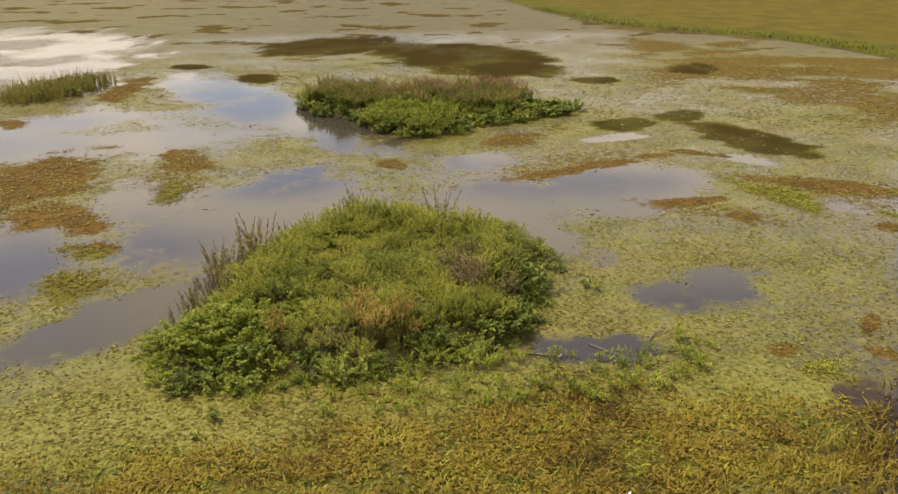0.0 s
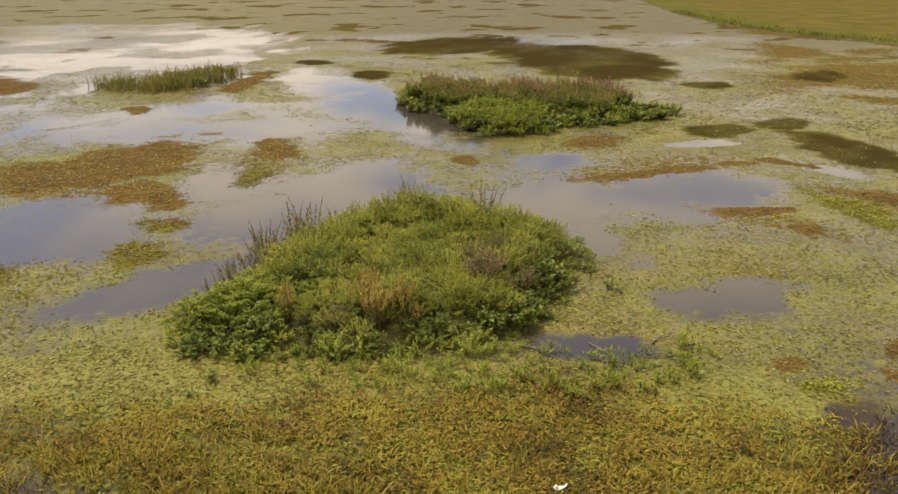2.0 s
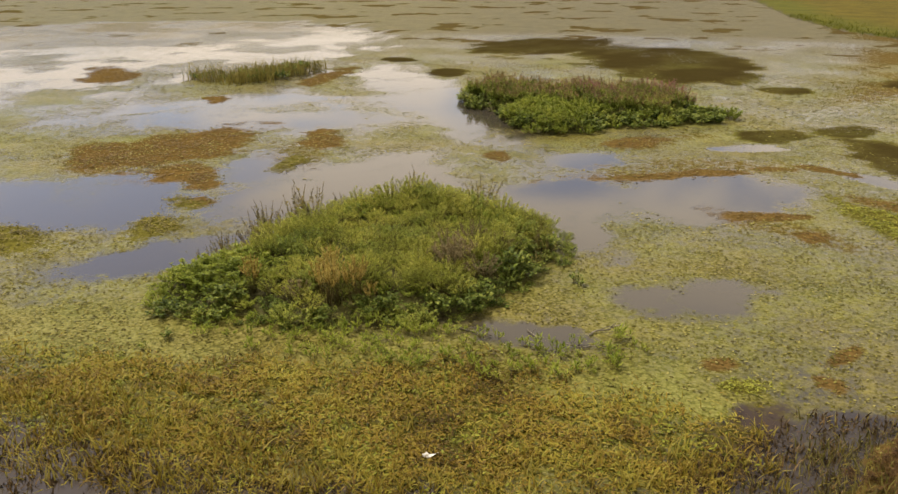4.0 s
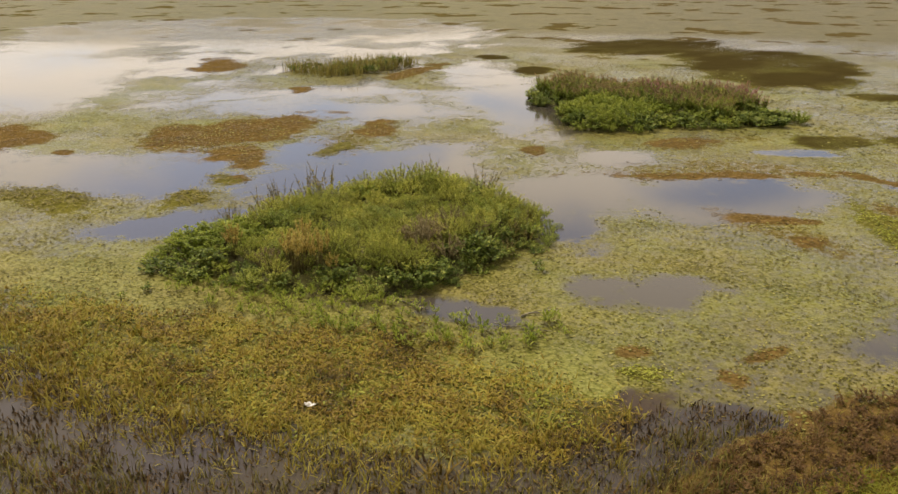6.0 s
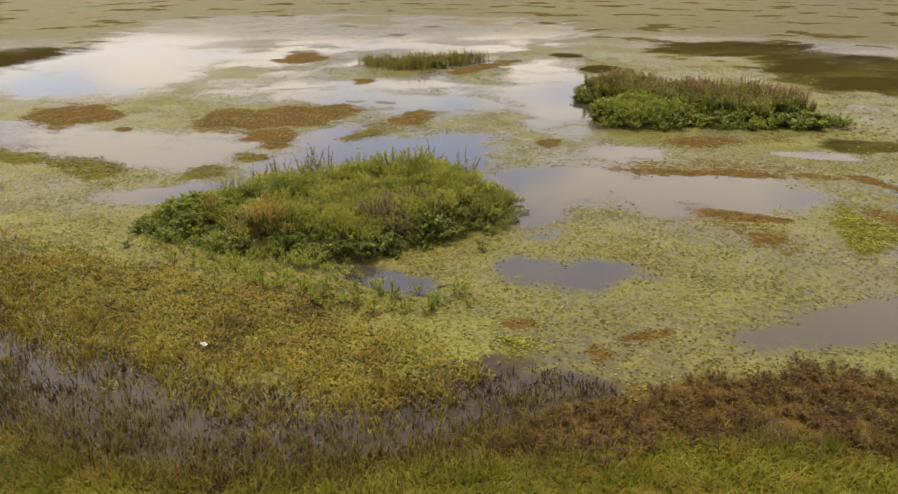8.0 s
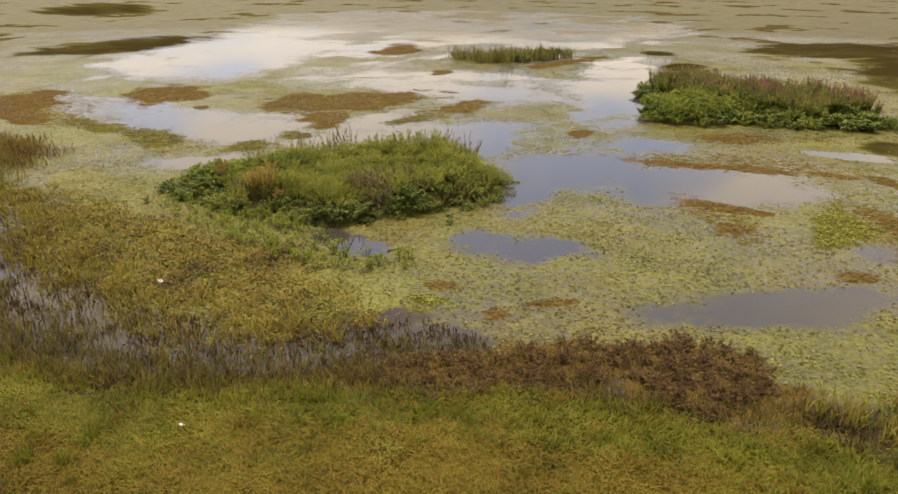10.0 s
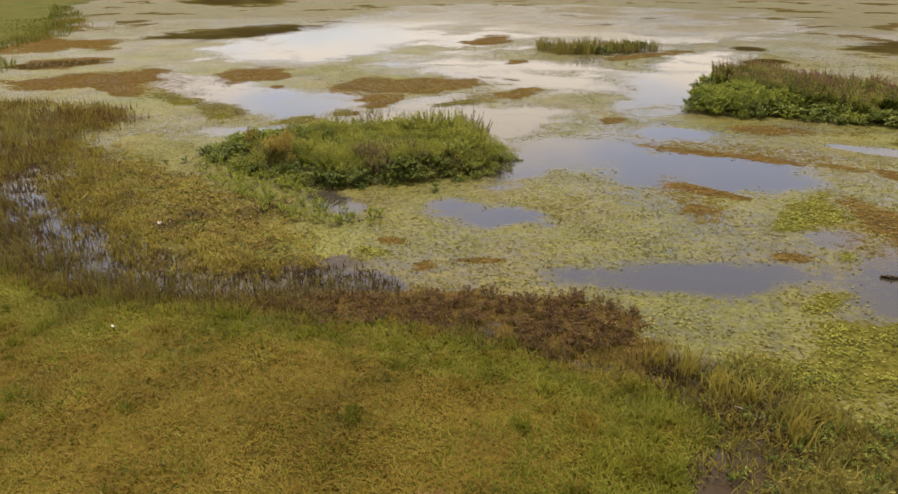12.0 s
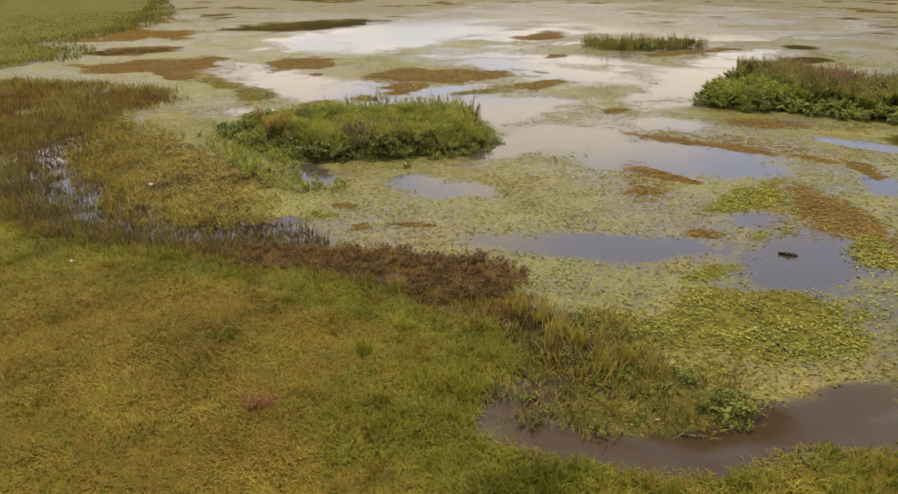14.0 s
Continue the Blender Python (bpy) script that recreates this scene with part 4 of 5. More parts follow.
sx, sy = np.array([-5.7, -5.3, -5.9, -5.9, -5.4, -4.9, -5.6, -3.2, -2.7]), np.array([20.5, 21.3, 19.6, 18.7, 18.0, 22.0, 17.3, 23.9, 24.1])
plant_all([lambda s=s: leaf_plant("withered_bush", FADED, "grey-brown withered bush at the islet's edge", "bush", "withered bushes on the islet", s, 20, 0.60, 0.46, 26, 0.06, 0.26, tilt=(0.3, 1.3)) for s in (85, 86)],
          list(zip(sx, sy)), np.maximum(on_mound(sx, sy, ISLET_NEAR, 1000, 0.50), -0.02), [1.0, 0.8, 0.9, 0.9, 0.8, 0.7, 0.8, 0.9, 0.9], 87)

# far islet
px, py, pb = spread_points(ISLET_FAR, 1100, 0.62)
pz = on_mound(px, py, ISLET_FAR, 1100, 0.50)
edge = (pb < 0.26) & (py < 43.5)
pick = np.random.default_rng(4).uniform(size=px.size)
pinkish = ~edge & (py > 40.2) & (px > -7) & (px < 4.6) & (pick < 0.93)
flower = pinkish & (((np.hypot(px - 2.8, py - 44.6) < 1.5)) | (np.hypot(px + 0.4, py - 42.4) < 1.0))
where = {"broad": edge & (pick < 0.85), "flower": flower, "faded": pinkish & ~flower}
where["bush"] = ~(where["broad"] | pinkish)
G2 = "plants on the pink-flowering islet"
kinds_far = {
    "broad": [lambda s=s: leaf_plant("broadleaf_plant", BROAD, "dark green broad-leaved plant at the islet's edge", "plant", G2, s, 18, 0.50, 0.54, 22, 0.115, 0.50, tilt=(-0.2, 0.7)) for s in (121, 122)],
    "bush": [lambda s=s: leaf_plant("leafy_bush", FRESH, "dense olive green leafy bush on the far islet", "bush", G2, s, 26, 0.58, 0.55, 32, 0.085, 0.42, shape=(KITE, KITE_F)) for s in (111, 112)],
    "flower": [lambda s=s: spike_plant("loosestrife_plant", PINK, BUSH, "flowering loosestrife with pink spikes", "plant", G2, s, 24, 0.95, 0.50, 24, 0.085) for s in (131,)],
    "faded": [lambda s=s: spike_plant("loosestrife_plant", SPIKE, BUSH, "faded brownish-pink loosestrife on the islet", "plant", G2, s, 24, 0.88, 0.50, 24, 0.080) for s in (141, 142)],
}
for k, (key, mask) in enumerate(where.items()):
    pts = list(zip(px[mask], py[mask]))
    plant_all(kinds_far[key], pts, pz[mask], np.random.default_rng(190 + k).uniform(0.8, 1.2, len(pts)), 170 + k)

# reed islet
px, py, pb = spread_points(ISLET_REEDS, 1200, 0.62, inner=0.02)
pick = np.random.default_rng(6).uniform(size=px.size)
for k, (mask, name, mat, label, kw) in enumerate((
        (pick < 0.72, "reed_clump", REED, "sparse clump of olive green reeds standing in water", None),
        (pick >= 0.72, "broadleaf_plant", BROAD, "dark green broad-leaved plant among reeds", 1))):
    pts = list(zip(px[mask], py[mask]))
    if kw is None:
        kinds = [lambda s=s: tuft_plant(name, mat, label, "reeds", "plants on the reed islet", s, 24, 1.05, 0.040, (0.85, 1.5), 0.28) for s in (221, 222, 223)]
    else:
        kinds = [lambda s=s: leaf_plant(name, mat, label, "plant", "plants on the reed islet", s, 10, 0.5, 0.40, 10, 0.16, 0.5) for s in (231,)]
    plant_all(kinds, pts, np.maximum(on_mound(px, py, ISLET_REEDS, 1200, 0.16), -0.02)[mask], np.random.default_rng(240 + k).uniform(0.65, 1.25, len(pts)), 250 + k)


# ---- floating leaves and weed mats ----
def floating(name, es, seed, per_m2, size, slim, mat, label, category, tilt=0.12, lift=0.012, shape=(OVAL, OVAL_F), rough=0.6, edge=0.65):
    """One mat: leaves lying on the water, thinning out at its ragged edge."""
    r = np.random.default_rng(seed)
    lo, hi = bounds(es)
    n = int(per_m2 * (hi[0] - lo[0]) * (hi[1] - lo[1]))
    x, y = r.uniform(lo[0], hi[0], n), r.uniform(lo[1], hi[1], n)
    b = blobs(x, y, es, seed, rough)
    ok = r.uniform(size=n) < smooth(b, -0.35, edge) ** 1.6 * smooth(fbm(x, y, 0.5, seed + 9), 0.25, 0.60) * (0.25 + 0.75 * smooth(fbm(x, y, 1.5, seed + 7), 0.30, 0.52))
    x, y, b = x[ok], y[ok], b[ok]
    n = len(x)
    s = size * r.uniform(0.6, 1.35, n)
    pos = np.stack([x, y, lift * r.uniform(0.4, 2.2, n) + 0.03 * smooth(b, 0.1, 0.6) * r.uniform(size=n)], 1)
    v, f = scattered(*shape, pos, r.uniform(0, 6.3, n), np.abs(r.normal(0, tilt, n)), s, s * slim, r.normal(0, tilt, n))
    return tagged(new(name, mesh_of(name, v, f, mat)), label, category, kind="stuff")


for k, e in enumerate(BROWN + BROWN_MORE):
    d = math.hypot(e[0] - 8, e[1] - 2)
    s = 0.040 + 0.0020 * d
    floating("floating_weed_mat", [e], 500 + 3 * k if k < len(BROWN) else 600 + 3 * (k - len(BROWN)), 0.85 / (s * s), s, 0.5, BROWN_PAD, "rust-brown mat of dying weed floating on the water", "floating weed")
for k, e in enumerate(YELLOW):
    d = math.hypot(e[0] - 12, e[1] - 4)
    s = 0.046 + 0.0020 * d
    floating("floating_weed_mat", [e], 700 + 3 * k, 2.7 / (s * s), s, 0.40, OLIVE_PAD if e[0] < -5 else YELLOW_PAD, "olive-brown mat of weed floating on the water" if e[0] < -5 else "yellow-green mat of weed floating on the water", "floating weed", 0.2)
floating("fallen_leaf_mat", FRONT, 800, 950, 0.098, 0.27, FRONT_PAD, "thick yellow-brown mat of sedge leaves lying on shallow water", "floating weed", 0.34, 0.03, (BLADE, BLADE_F), 0.6, 0.40)
floating("floating_weed_mat", FRONT, 807, 260, 0.085, 0.42, YELLOW_PAD, "yellow-green water plants woven through the fallen leaves", "floating weed", 0.30, 0.02, (OVAL, OVAL_F), 0.6, 0.45)
floating("floating_weed_mat", GREEN, 820, 95, 0.07, 0.34, FRESH, "bright green water plants in the shallows", "floating weed", 0.6, 0.03)


def strewn(name, x0, x1, y0, y1, seed, per_m2, size, mat, label):
    """Small leaves afloat where the pale film grows."""
    r = np.random.default_rng(seed)
    n = int(per_m2 * (x1 - x0) * (y1 - y0))
    x, y = r.uniform(x0, x1, n), r.uniform(y0, y1, n)
    film, brown, yellow, dark, silt = covers(x, y)
    cover = smooth(film, 0.26, 0.85) * (1 - yellow) * (1 - dark) * (0.25 + 0.75 * smooth(fbm(x, y, 0.8, seed), 0.35, 0.62))
    ok = (r.uniform(size=n) < cover) & (inland(x, y) < -0.1)
    x, y = x[ok], y[ok]
    n = len(x)
    s = size * r.uniform(0.5, 1.4, n)
    v, f = scattered(FLAT, OVAL_F, np.stack([x, y, r.uniform(0.004, 0.014, n)], 1), r.uniform(0, 6.3, n), np.abs(r.normal(0, 0.11, n)), s, s * 0.6, r.normal(0, 0.10, n))
    return tagged(new(name, mesh_of(name, v, f, mat)), label, "floating leaves", kind="stuff")


strewn("floating_leaves", -14, 26, 9, 24, 1501, 150, 0.072, PALE_PAD, "small pale olive leaves floating on the shallow water")
strewn("floating_leaves", -26, 26, 24, 38, 1502, 80, 0.095, PALE_PAD, "pale olive leaves floating over the open lake")
strewn("floating_leaves", -40, 26, 38, 58, 1503, 24, 0.16, PALE_PAD, "pale olive leaf clumps floating far out")


# ---- shore plants ----
def stand(name, es, seed, per_m2, length, width, tilt, mat, label, category, sink=0.05, keep=None, bunch=0.5):
    """Blades or stalks standing together, in drifts."""
    r = np.random.default_rng(seed)
    lo, hi = bounds(es)
    n = int(per_m2 * (hi[0] - lo[0]) * (hi[1] - lo[1]))
    x, y = r.uniform(lo[0], hi[0], n), r.uniform(lo[1], hi[1], n)
    ok = r.uniform(size=n) < smooth(blobs(x, y, es, seed, 0.5), -0.15, 0.3) * smooth(fbm(x, y, bunch, seed + 9), 0.32, 0.6)
    x, y = x[ok], y[ok]
    d = inland(x, y)
    if keep is not None:
        x, y, d = x[keep(d)], y[keep(d)], d[keep(d)]
    n = len(x)
    z = np.maximum(land_height(x, y, d), -sink)
    v, f = scattered(BLADE, BLADE_F, np.stack([x, y, z - 0.02], 1), r.uniform(0, 6.3, n), np.clip(r.normal(tilt, 0.35, n), -0.1, 1.55), length * r.uniform(0.4, 1.3, n), width * r.uniform(0.7, 1.4, n), r.normal(0, 0.6, n))
    return tagged(new(name, mesh_of(name, v, f, mat)), label, category, kind="stuff")


stand("reed_stubble", REEDS, 2100, 270, 0.20, 0.036, 1.0, STUBBLE, "dark broken reed stubble standing in grey water", "reeds", bunch=0.45)
stand("reed_stubble", REEDS_EAST, 2110, 300, 0.22, 0.032, 0.9, STUBBLE, "dark reed stubble by the marshy corner", "reeds", bunch=0.35)
stand("reed_leaves", REEDS, 2120, 30, 0.30, 0.030, 1.1, REED, "olive reed leaves still standing among the stubble", "reeds", bunch=0.9)
stand("reed_litter", REEDS, 2200, 44, 0.24, 0.026, 0.30, SEDGE_MAT, "pale fallen reed blades lying over the shallows", "reeds", bunch=0.9)
FRINGE = [(8.8, 11.3, 4.4, 1.3, 52), (13.6, 15.6, 3.4, 1.1, 35), (2.5, 7.4, 5.5, 1.0, 10), (17.0, 16.8, 1.6, 0.8, 0), (12.8, 14.7, 2.2, 1.0, 45), (16.0, 16.9, 1.5, 0.7, 10)]
REED_EDGE = [(-9.0, 9.6, 1.0), (-2.0, 9.4, 1.2), (2.0, 9.4, 1.0), (4.6, 9.7, 0.8), (6.4, 10.5, 0.6), (7.3, 12.2, 0.5)]
stand("reed_leaves", REED_EDGE, 2130, 220, 0.30, 0.026, 0.85, FRONT_PAD, "brown and golden leaves tangled at the reeds' edge", "reeds", bunch=0.7)
stand("reed_leaves", REED_EDGE, 2135, 50, 0.36, 0.028, 0.75, SEDGE_MAT, "bright yellow blades at the edge of the reeds", "reeds", bunch=1.0)
stand("reed_debris", REEDS, 2230, 200, 0.15, 0.024, 0.4, DOCK_MAT, "brown rotting reed leaves in the shallows", "reeds", bunch=0.6)
stand("reed_debris", REEDS, 2240, 60, 0.11, 0.034, 0.15, PALE_PAD, "grey-green rotting leaves floating among the reed stubble", "reeds", bunch=0.5)
stand("shore_fringe", FRINGE, 2250, 230, 0.30, 0.018, 1.05, REED, "olive and brown grass fringe along the muddy shore", "grass", keep=lambda d: d > -1.6, bunch=0.7)
stand("shore_litter", FRINGE[:3] + DOCK + [(10.2, 12.7, 4.0, 1.3, 52), (14.0, 15.9, 2.6, 1.1, 30), (12.8, 14.9, 2.2, 1.0, 45)], 2260, 420, 0.15, 0.022, 0.45, DOCK_MAT, "rust-brown dead leaves matted along the shore", "dead leaves", bunch=0.8)
stand("shore_straw", DOCK + PEAT[:2], 2270, 130, 0.22, 0.016, 0.75, SEDGE_MAT, "yellow straw blades among the rust-brown shore plants", "dead leaves", bunch=0.9)
BANK_GRASS = [(-9.0, 6.2, 0.9), (-2.0, 6.2, 0.9), (3.2, 6.7, 0.9), (6.0, 7.9, 0.7), (7.9, 9.5, 0.6), (9.3, 11.3, 0.6), (10.6, 12.7, 0.5)]
FAR_SHORE = [(-92, 18.4, 1.6), (-67, 16.2, 1.8), (-55, 13.2, 1.6), (-50, 10.2, 1.4), (-46, 8.4, 1.0), (-43.6, 5.4, 0.8), (-41, 8.0, 0.9), (-36, 8.8, 1.1), (-32, 6.9, 1.2)]
stand("shore_grass", FAR_SHORE, 2290, 20, 0.60, 0.06, 0.9, MEADOW, "tall rough grass along the far shore", "grass", bunch=0.9)
stand("shore_grass", BANK_GRASS, 2280, 170, 0.42, 0.022, 0.95, REED, "long olive grass bent over along the reeds", "grass", bunch=0.8)
stand("shore_grass", BANK_GRASS, 2285, 90, 0.36, 0.024, 0.8, DOCK_MAT, "red-brown withered grass along the reeds", "grass", bunch=0.6)
stand("sedge_stand", SEDGE, 2300, 85, 0.44, 0.028, 1.25, REED, "tall red-brown and olive sedge along the shore", "sedge", bunch=1.6)
stand("sedge_stand", SEDGE, 2320, 60, 0.46, 0.030, 1.1, SEDGE_MAT, "golden blades among the sedge on the shore", "sedge", bunch=1.2)
stand("sedge_litter", SEDGE, 2350, 170, 0.42, 0.030, 1.0, DOCK_MAT, "rust-brown dead growth among the sedge", "sedge", bunch=1.6)

stand("sedge_blades", FRONT, 2290, 40, 0.22, 0.024, 0.30, SEDGE_MAT, "long yellow sedge blades lying crosswise on the mat", "sedge", sink=-0.02, bunch=0.7)
stand("sedge_blades", FRONT, 2295, 50, 0.20, 0.024, 0.30, FRONT_PAD, "brown withered sedge blades lying on the mat", "sedge", sink=-0.02, bunch=0.5)

dx, dy, db = spread_points(DOCK, 2400, 0.30, rough=0.4, inner=-0.05)
plant_all([lambda s=s: leaf_plant("dock_plant", DOCK_MAT, "rust-red withered dock plant on the muddy shore", "plant", "withered plants on the shore", s, 10, 0.17, 0.30, 15, 0.066, 0.28, tilt=(-0.2, 0.8), dome=0.2) for s in (301, 302, 303)],
          list(zip(dx, dy)), np.maximum(land_height(dx, dy, inland(dx, dy)), 0.0), np.random.default_rng(305).uniform(0.6, 1.15, len(dx)), 306)

sx, sy, sb = spread_points(FRONT[:2] + [(4.0, 10.6, 4.5, 1.1, 25), (-0.5, 9.3, 6.0, 1.1, 4)], 2500, 0.55, rough=0.5, inner=-0.1)
low = np.random.default_rng(310).uniform(size=sx.size) < 0.16 + 0.66 * (sy < 11.0 + 0.12 * sx)
sx, sy = sx[low], sy[low]
plant_all([lambda s=s: tuft_plant("sedge_tuft", SEDGE_MAT, "yellowing sedge tuft rising from the shallow water", "sedge", "yellow sedge tufts", s, 20, 0.32, 0.024, (0.10, 1.2), 0.13) for s in (311, 312)]
          + [lambda s=s: tuft_plant("sedge_tuft", FRONT_PAD, "brown withering sedge tuft bent over shallow water", "sedge", "brown sedge tufts", s, 34, 0.24, 0.022, (0.05, 1.1), 0.20) for s in (313, 314)],
          list(zip(sx, sy)), np.zeros(len(sx)), np.random.default_rng(315).uniform(0.5, 1.15, len(sx)), 316)

ex, ey, eb = spread_points(GREEN, 2600, 0.46, rough=0.5, inner=-0.15)
plant_all([lambda s=s: leaf_plant("water_plant", FRESH, "bright green water plant standing in the shallows", "plant", "green plants in the shallows", s, 8, 0.26, 0.24, 7, 0.13, 0.19, tilt=(0.2, 1.3)) for s in (321, 322, 323)],
          list(zip(ex, ey)), np.zeros(len(ex)), np.random.default_rng(325).uniform(0.5, 1.15, len(ex)), 326)

# yellowing grass tufts where the mat of leaves meets the reeds
TUFTS = [(-9.0, 10.2, 1.2), (-2.0, 10.1, 1.5), (2.0, 10.2, 1.4), (4.6, 10.5, 1.1), (6.6, 11.4, 0.9), (7.6, 12.8, 0.6)]
ex, ey, eb = spread_points(TUFTS, 2650, 0.55, rough=0.6, inner=-0.1)
few = np.random.default_rng(2651).uniform(size=ex.size) < 0.34
ex, ey = ex[few], ey[few]
plant_all([lambda s=s: blade_plant("grass_tuft", FRONT_PAD if s == 328 else SEDGE_MAT, "yellowing tuft of long grass at the reeds' edge", "grass tuft", "yellow tufts at the reeds' edge", s, 16, 0.46, 0.034, (0.25, 1.2), 0.10) for s in (327, 328, 329)],
          list(zip(ex, ey)), np.zeros(len(ex)), np.random.default_rng(2652).uniform(0.6, 1.15, len(ex)), 2653)

# marshy corner by the muddy inlet
MARSH = [(19.6, 17.3, 2.0, 1.05, 60), (18.2, 17.5, 2.1, 1.1, 155), (19.5, 16.4, 1.1, 0.8, 60)]
mx, my, mb = spread_points(MARSH, 2700, 0.30, rough=0.5, inner=-0.1)
plant_all([lambda s=s: tuft_plant("marsh_grass_tuft", REED, "olive marsh grass tuft beside the muddy inlet", "grass tuft", "marsh grass tufts", s, 26, 0.34, 0.024, (0.3, 1.4), 0.12) for s in (331, 332)]
          + [lambda s=s: leaf_plant("water_plant", BROAD, "dark green leafy plant in the marshy corner", "plant", "marsh plants", s, 7, 0.18, 0.20, 8, 0.075, 0.30, tilt=(0.0, 1.0)) for s in (334,)]
          + [lambda s=s: tuft_plant("marsh_grass_tuft", SEDGE_MAT, "yellowing marsh grass tuft beside the muddy inlet", "grass tuft", "marsh grass tufts", s, 18, 0.30, 0.024, (0.2, 1.3), 0.10) for s in (333,)],
          list(zip(mx, my)), np.maximum(land_height(mx, my, inland(mx, my)), -0.02), np.random.default_rng(335).uniform(0.6, 1.2, len(mx)), 336)
plant_all([lambda: big_leaf_plant("broadleaf_plant", BROAD, "dark green broad-leaved plant leaning over the mud", "plant", "plants by the muddy inlet", 341, 9, 0.40, 0.42, 5, 0.14)],
          [(20.65, 18.3), (20.45, 18.1), (20.8, 18.5), (20.35, 18.45)], [0.0] * 4, [0.68, 0.55, 0.5, 0.55], 342)
plant_all([lambda: leaf_plant("water_plant", BROAD, "small dark plant standing alone in the water", "plant", "lone plants in the water", 351, 8, 0.30, 0.20, 9, 0.09, 0.4)],
          [(3.45, 19.1), (3.6, 18.9), (-4.3, 13.0), (-4.4, 12.4)], [0.0] * 4, [1, 0.7, 0.8, 0.7], 352)


GOLD = np.array([(18.6, 17.2), (18.4, 17.5), (18.75, 17.0), (18.2, 17.7), (18.5, 17.8), (17.1, 17.1), (16.9, 17.3), (16.3, 17.2), (16.1, 17.4), (15.8, 17.0), (19.1, 18.0), (17.6, 17.4)])
plant_all([lambda s=s: blade_plant("reed_clump", REED if s == 362 else SEDGE_MAT, "golden brown reed clump standing at the muddy shore", "reeds", "golden reed clumps", s, 34, 0.62, 0.036, (0.8, 1.5), 0.15) for s in (361, 362, 363)],
          GOLD.tolist(), [0.0] * len(GOLD), np.random.default_rng(364).uniform(0.7, 1.15, len(GOLD)), 365)

stand("marsh_litter", MARSH, 2770, 170, 0.16, 0.030, 0.35, DOCK_MAT, "brown rotting leaves in the marshy corner", "dead leaves", bunch=0.7)
stand("marsh_leaves", MARSH, 2765, 130, 0.13, 0.060, 0.30, BUSH, "olive green leaves lying thick in the marshy corner", "leaves", bunch=0.6)
stand("marsh_leaves", MARSH, 2760, 230, 0.24, 0.036, 0.40, SEDGE_MAT, "broad yellowing leaves lying in the marshy corner", "dead leaves", bunch=0.5)
stand("marsh_litter", MARSH + [(18.2, 16.4, 1.2, 0.9, 136), (16.6, 16.7, 1.4, 0.7, 30)], 2750, 300, 0.15, 0.026, 0.5, SEDGE_MAT, "olive and brown trampled leaves in the marshy corner", "dead leaves", bunch=0.6)


# turf: short blades over the bank
def turf_blades(x0, x1, y0, y1, seed, per_m2, length, width, mat, green, label, tilt=0.28, reach=1e9):
    """Matted blades; green ones keep to the wet edge and to patches, the others fill the rest."""
    r = np.random.default_rng(seed)
    n = int(per_m2 * (x1 - x0) * (y1 - y0))
    x, y = r.uniform(x0, x1, n), r.uniform(y0, y1, n)
    d = inland(x, y)
    z = land_height(x, y, d)
    silt = smooth(blobs(x, y, SILT, 400, 0.3), -0.1, 0.25)
    lush = np.clip(0.72 * smooth(3.4 - d + 2.4 * (fbm(x, y, 1.8, 92) - 0.5), 0, 2.2) * smooth(d, 0.0, 0.9) + 0.16 * smooth(fbm(x, y, 2.6, 95), 0.46, 0.66) + 0.34 * smooth(fbm(x, y, 0.7, 96), 0.45, 0.62) + 0.40 * smooth(x, 15, 18) * smooth(2.6 - d, 0, 1.5), 0.15, 0.92)
    share = lush if green else 1 - lush
    fade = smooth(np.minimum(x1 - x, y - y0) + 3 * (fbm(x, y, 2.0, 93) - 0.5), 0.0, 3.5)
    ok = (z > 0.0) & (d < reach) & (r.uniform(size=n) < fade * share * smooth(d, -0.1, 0.5) * (1 - silt) * (0.55 + 0.45 * smooth(fbm(x, y, 0.35, 97), 0.3, 0.6)))
    x, y, z, d = x[ok], y[ok], z[ok], d[ok]
    n = len(x)
    tall = 1 + 0.4 * np.exp(-((d - 0.8) / 0.8) ** 2) + 0.7 * (fbm(x, y, 0.9, 98) - 0.45) + 0.9 * (fbm(x, y, 0.30, 94, 2) - 0.48)
    tall = np.maximum(tall, 0.35)
    lean = 9.0 * fbm(x, y, 0.8, 99) + r.normal(0, 1.5, n)
    v, f = scattered(BLADE, BLADE_F, np.stack([x, y, z - 0.01], 1), lean, np.clip(r.normal(tilt, 0.30, n), 0.02, 1.4), length * tall * r.uniform(0.5, 1.3, n), width * r.uniform(0.7, 1.3, n), r.normal(0, 0.28, n))
    return tagged(new("turf", mesh_of("turf", v, f, mat)), label, "grass", kind="stuff")


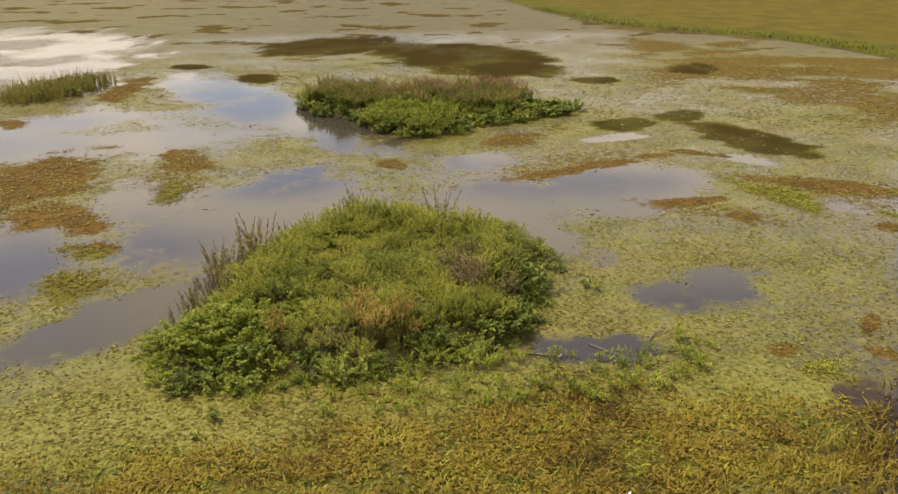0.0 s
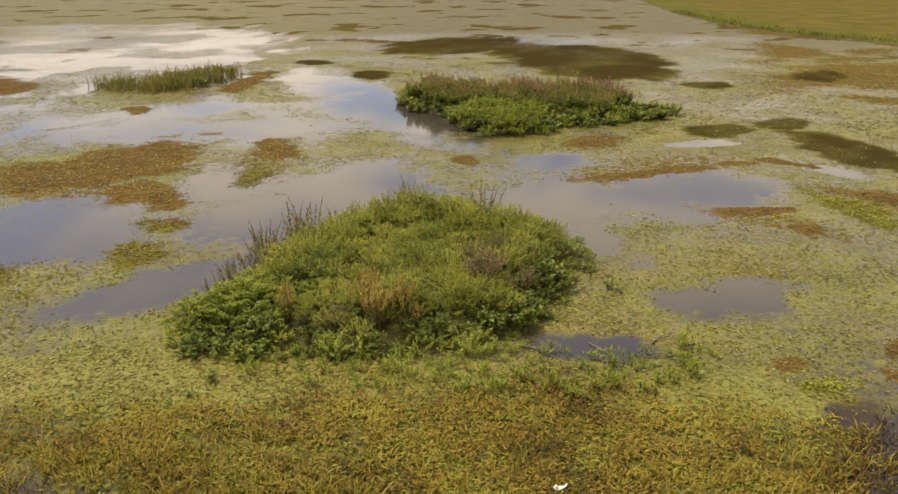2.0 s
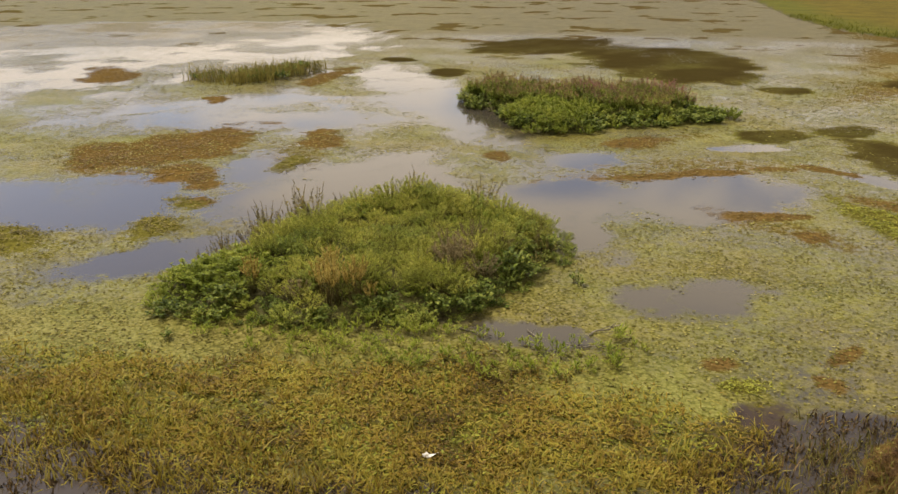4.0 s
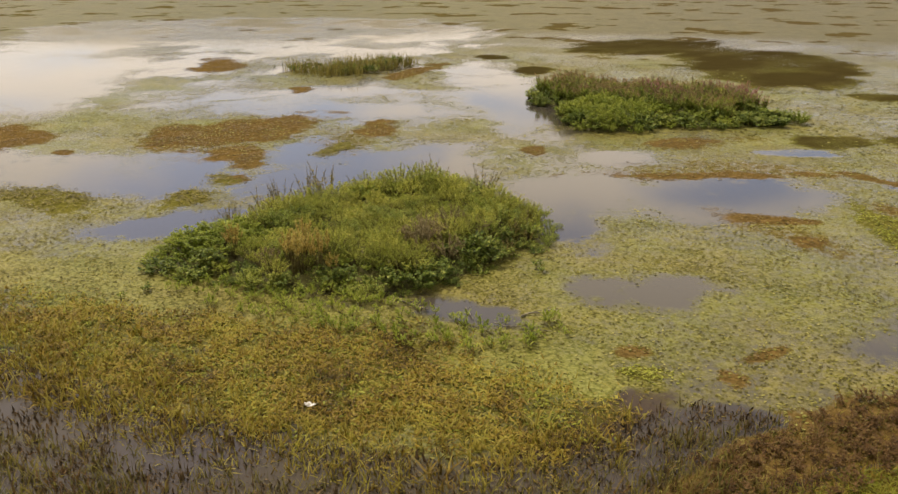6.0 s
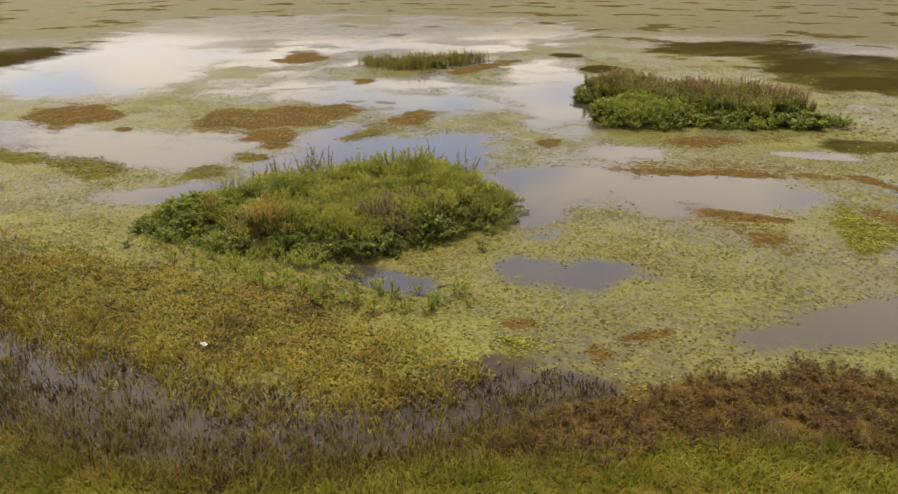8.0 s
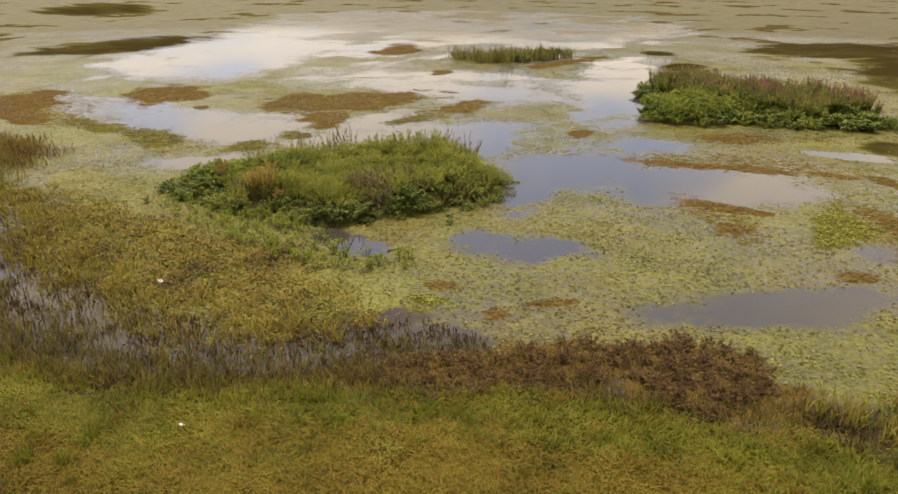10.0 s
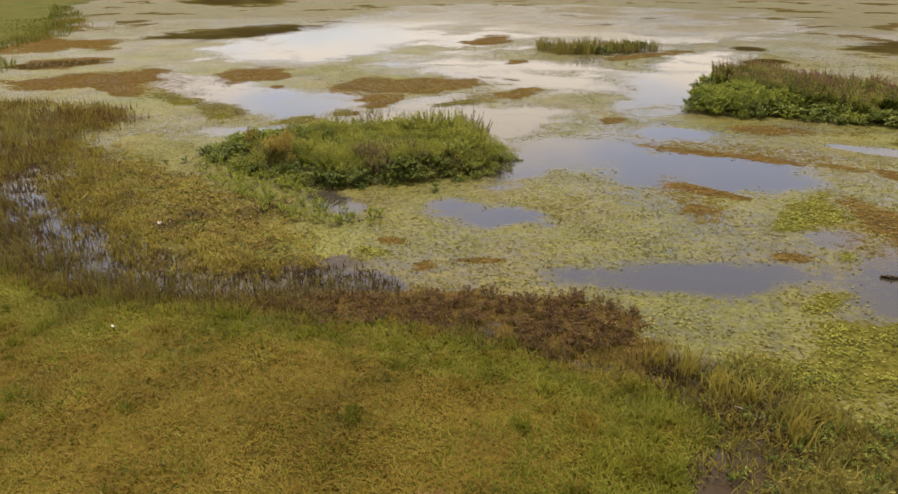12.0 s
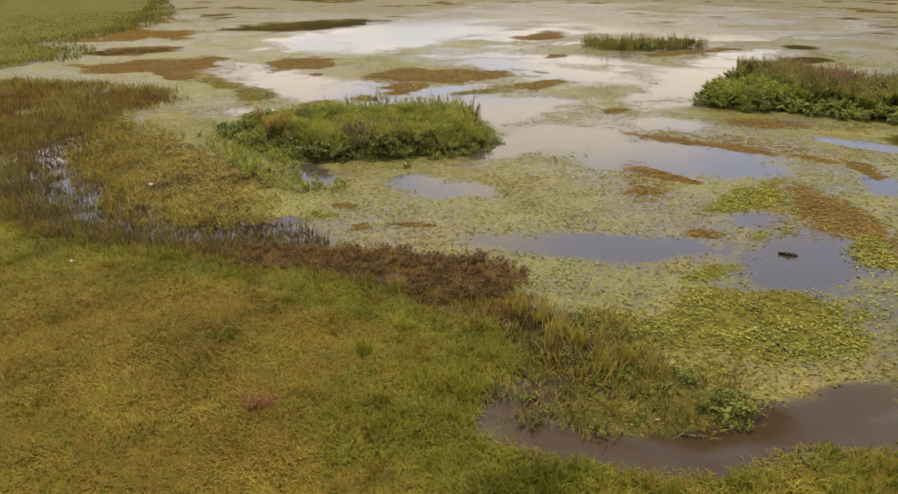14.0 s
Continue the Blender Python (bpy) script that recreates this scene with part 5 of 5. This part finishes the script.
turf_blades(-8, 24, 1.5, 20.5, 2801, 1300, 0.115, 0.018, TURF, False, "rough brown matted turf on the bank")
turf_blades(-8, 24, 1.5, 20.5, 2803, 1250, 0.120, 0.018, TURF_GREEN, True, "fresh green grass along the wet edge of the bank", 0.42)
turf_blades(-14, 52, -22, 22, 2805, 55, 0.16, 0.030, TURF, False, "rough brown turf on the higher bank")
turf_blades(-14, 52, -22, 22, 2806, 45, 0.16, 0.030, TURF_GREEN, True, "green grass scattered over the higher bank", 0.6)
turf_blades(-75, -8, 0, 20, 2802, 40, 0.16, 0.07, MEADOW, True, "green grass along the far shore", 0.8)


# coarse tufts standing out of the turf, most of them along the wet edge
tr = np.random.default_rng(2850)
gx2, gy2 = tr.uniform(-2, 24, 4000), tr.uniform(3, 20, 4000)
gd2 = inland(gx2, gy2)
gwet = np.exp(-((gd2 - 1.0) / 0.9) ** 2) * (0.35 + 0.65 * smooth(gx2, 9, 16))
gok = (gd2 > 0.25) & (tr.uniform(size=gx2.size) < 0.42 * gwet + 0.05) & (blobs(gx2, gy2, SILT, 400, 0.3) < -0.1)
gx2, gy2, gd2 = gx2[gok], gy2[gok], gd2[gok]
plant_all([lambda s=s: tuft_plant("grass_tuft", TURF_GREEN, "coarse green grass tuft rising from the bank", "grass tuft", "grass tufts on the bank", s, 60, 0.19, 0.018, (0.45, 1.4), 0.07) for s in (411, 412, 413)]
          + [lambda s=s: tuft_plant("grass_tuft", TURF, "withered brown grass tuft on the bank", "grass tuft", "grass tufts on the bank", s, 54, 0.17, 0.017, (0.35, 1.3), 0.08) for s in (414,)],
          list(zip(gx2, gy2)), land_height(gx2, gy2, gd2), tr.uniform(0.8, 1.7, len(gx2)), 425)


PATCH = leafy("pinkish_dead_leaves", [(0.2, (0.187, 0.0936, 0.039)), (0.5, (0.359, 0.187, 0.078)), (0.9, (0.468, 0.281, 0.133))])
stand("dead_leaf_patch", [(17.42, 11.22, 0.36, 0.24, 60)], 2900, 3600, 0.17, 0.020, 0.6, PATCH, "small reddish patch of dead leaves in the turf", "dead leaves")
turf_blades(5, 36, 50, 108, 2804, 22, 0.24, 0.06, MEADOW, True, "taller grass along the edge of the far meadow", 0.9, 5.0)


# ---- sticks, stump and litter ----
def branch(name, start, end, thick, seed, label, mat=WOOD, twigs=2):
    r = np.random.default_rng(seed)
    a, b = np.array(start, float), np.array(end, float)
    t = np.linspace(0, 1, 7)[:, None]
    line = a + (b - a) * t + r.normal(0, 0.03, (7, 3)) * np.array([1, 1, 0.4]) * np.linalg.norm(b - a)
    root = tagged(new(name), label, "branch")
    part("limb", tube(line, thick * np.linspace(1, 0.45, 7), 6), mat, root)
    for k in range(twigs):
        p = line[2 + 2 * k]
        q = p + (b - a) * 0.25 + np.array([*r.normal(0, 0.12, 2), r.uniform(0.03, 0.14)])
        part("twig", tube([p, (p + q) / 2 + r.normal(0, 0.01, 3), q], thick * np.array([0.5, 0.4, 0.2]), 5), mat, root)
    return root


branch("fallen_branch", (3.0, 15.95, 0.02), (3.5, 15.45, 0.03), 0.016, 1, "bleached grey branch lying in the shallows")
branch("fallen_branch", (1.45, 15.5, 0.02), (2.35, 15.42, 0.03), 0.022, 2, "thin bleached stick floating by the islet")
branch("fallen_branch", (4.3, 16.2, 0.03), (4.95, 16.75, 0.10), 0.022, 3, "thin bleached branch sticking out of the water")
branch("fallen_branch", (4.0, 15.5, 0.03), (5.3, 15.75, 0.07), 0.015, 4, "half-sunk grey branch among green plants")
branch("fallen_branch", (20.85, 17.2, 0.02), (21.1, 17.5, 0.04), 0.011, 5, "pale stick lying on the wet mud")
branch("fallen_branch", (17.6, 16.9, 0.06), (18.2, 17.0, 0.08), 0.020, 6, "pale twig lying in trampled reeds", twigs=1)


def stump(x, y):
    r = np.random.default_rng(12)
    root = tagged(new("sunken_stump"), "dark waterlogged stump lying half-sunk in a pool", "stump")
    t = np.linspace(-1, 1, 13)
    line = np.stack([x + 0.20 * t, y + 0.20 * t + r.normal(0, 0.02, 13), 0.035 - 0.05 * t * t + r.normal(0, 0.012, 13)], 1)
    part("trunk", tube(line, np.clip(0.062 * (1 - 0.75 * t * t) + r.normal(0, 0.018, 13), 0.015, 0.2), 8), STUMP, root)
    for k in range(3):
        a = line[3 + 3 * k]
        b = a + np.array([r.normal(0, 0.12), r.normal(0, 0.12), r.uniform(-0.08, 0.0)])
        part("root", tube([a, (a + b) / 2 + np.array([0, 0, 0.05]), b], [0.035, 0.022, 0.008], 6), STUMP, root)


stump(15.36, 24.55)


def litter(x, y, z, size, seed, label):
    """A crumpled scrap of sheet."""
    r = np.random.default_rng(seed)
    u, v, q = sheet(np.linspace(-1, 1, 9), np.linspace(-0.5, 0.5, 6))
    h = 0.5 * np.abs(fbm(u * 3, v * 3, 1.0, seed) - 0.4) + 0.25 * smooth(np.abs(u), 0.3, 1.0) + 0.05
    p = np.stack([x + size * (u * 0.9 + 0.3 * v), y + size * (v + 0.25 * np.sin(2 * u)), z + size * h * 1.6], 1)
    top = mesh_of("litter_scrap", np.concatenate([p, p - np.array([0, 0, 0.012])]), np.concatenate([q, q[:, ::-1] + len(p)]), WHITE)
    return tagged(new("litter_scrap", top), label, "litter")


litter(2.72, 10.7, 0.05, 0.11, 1, "crumpled white plastic scrap lying on dead sedge")
litter(9.21, 8.42, 0.12, 0.045, 2, "small white scrap lying in the grass")
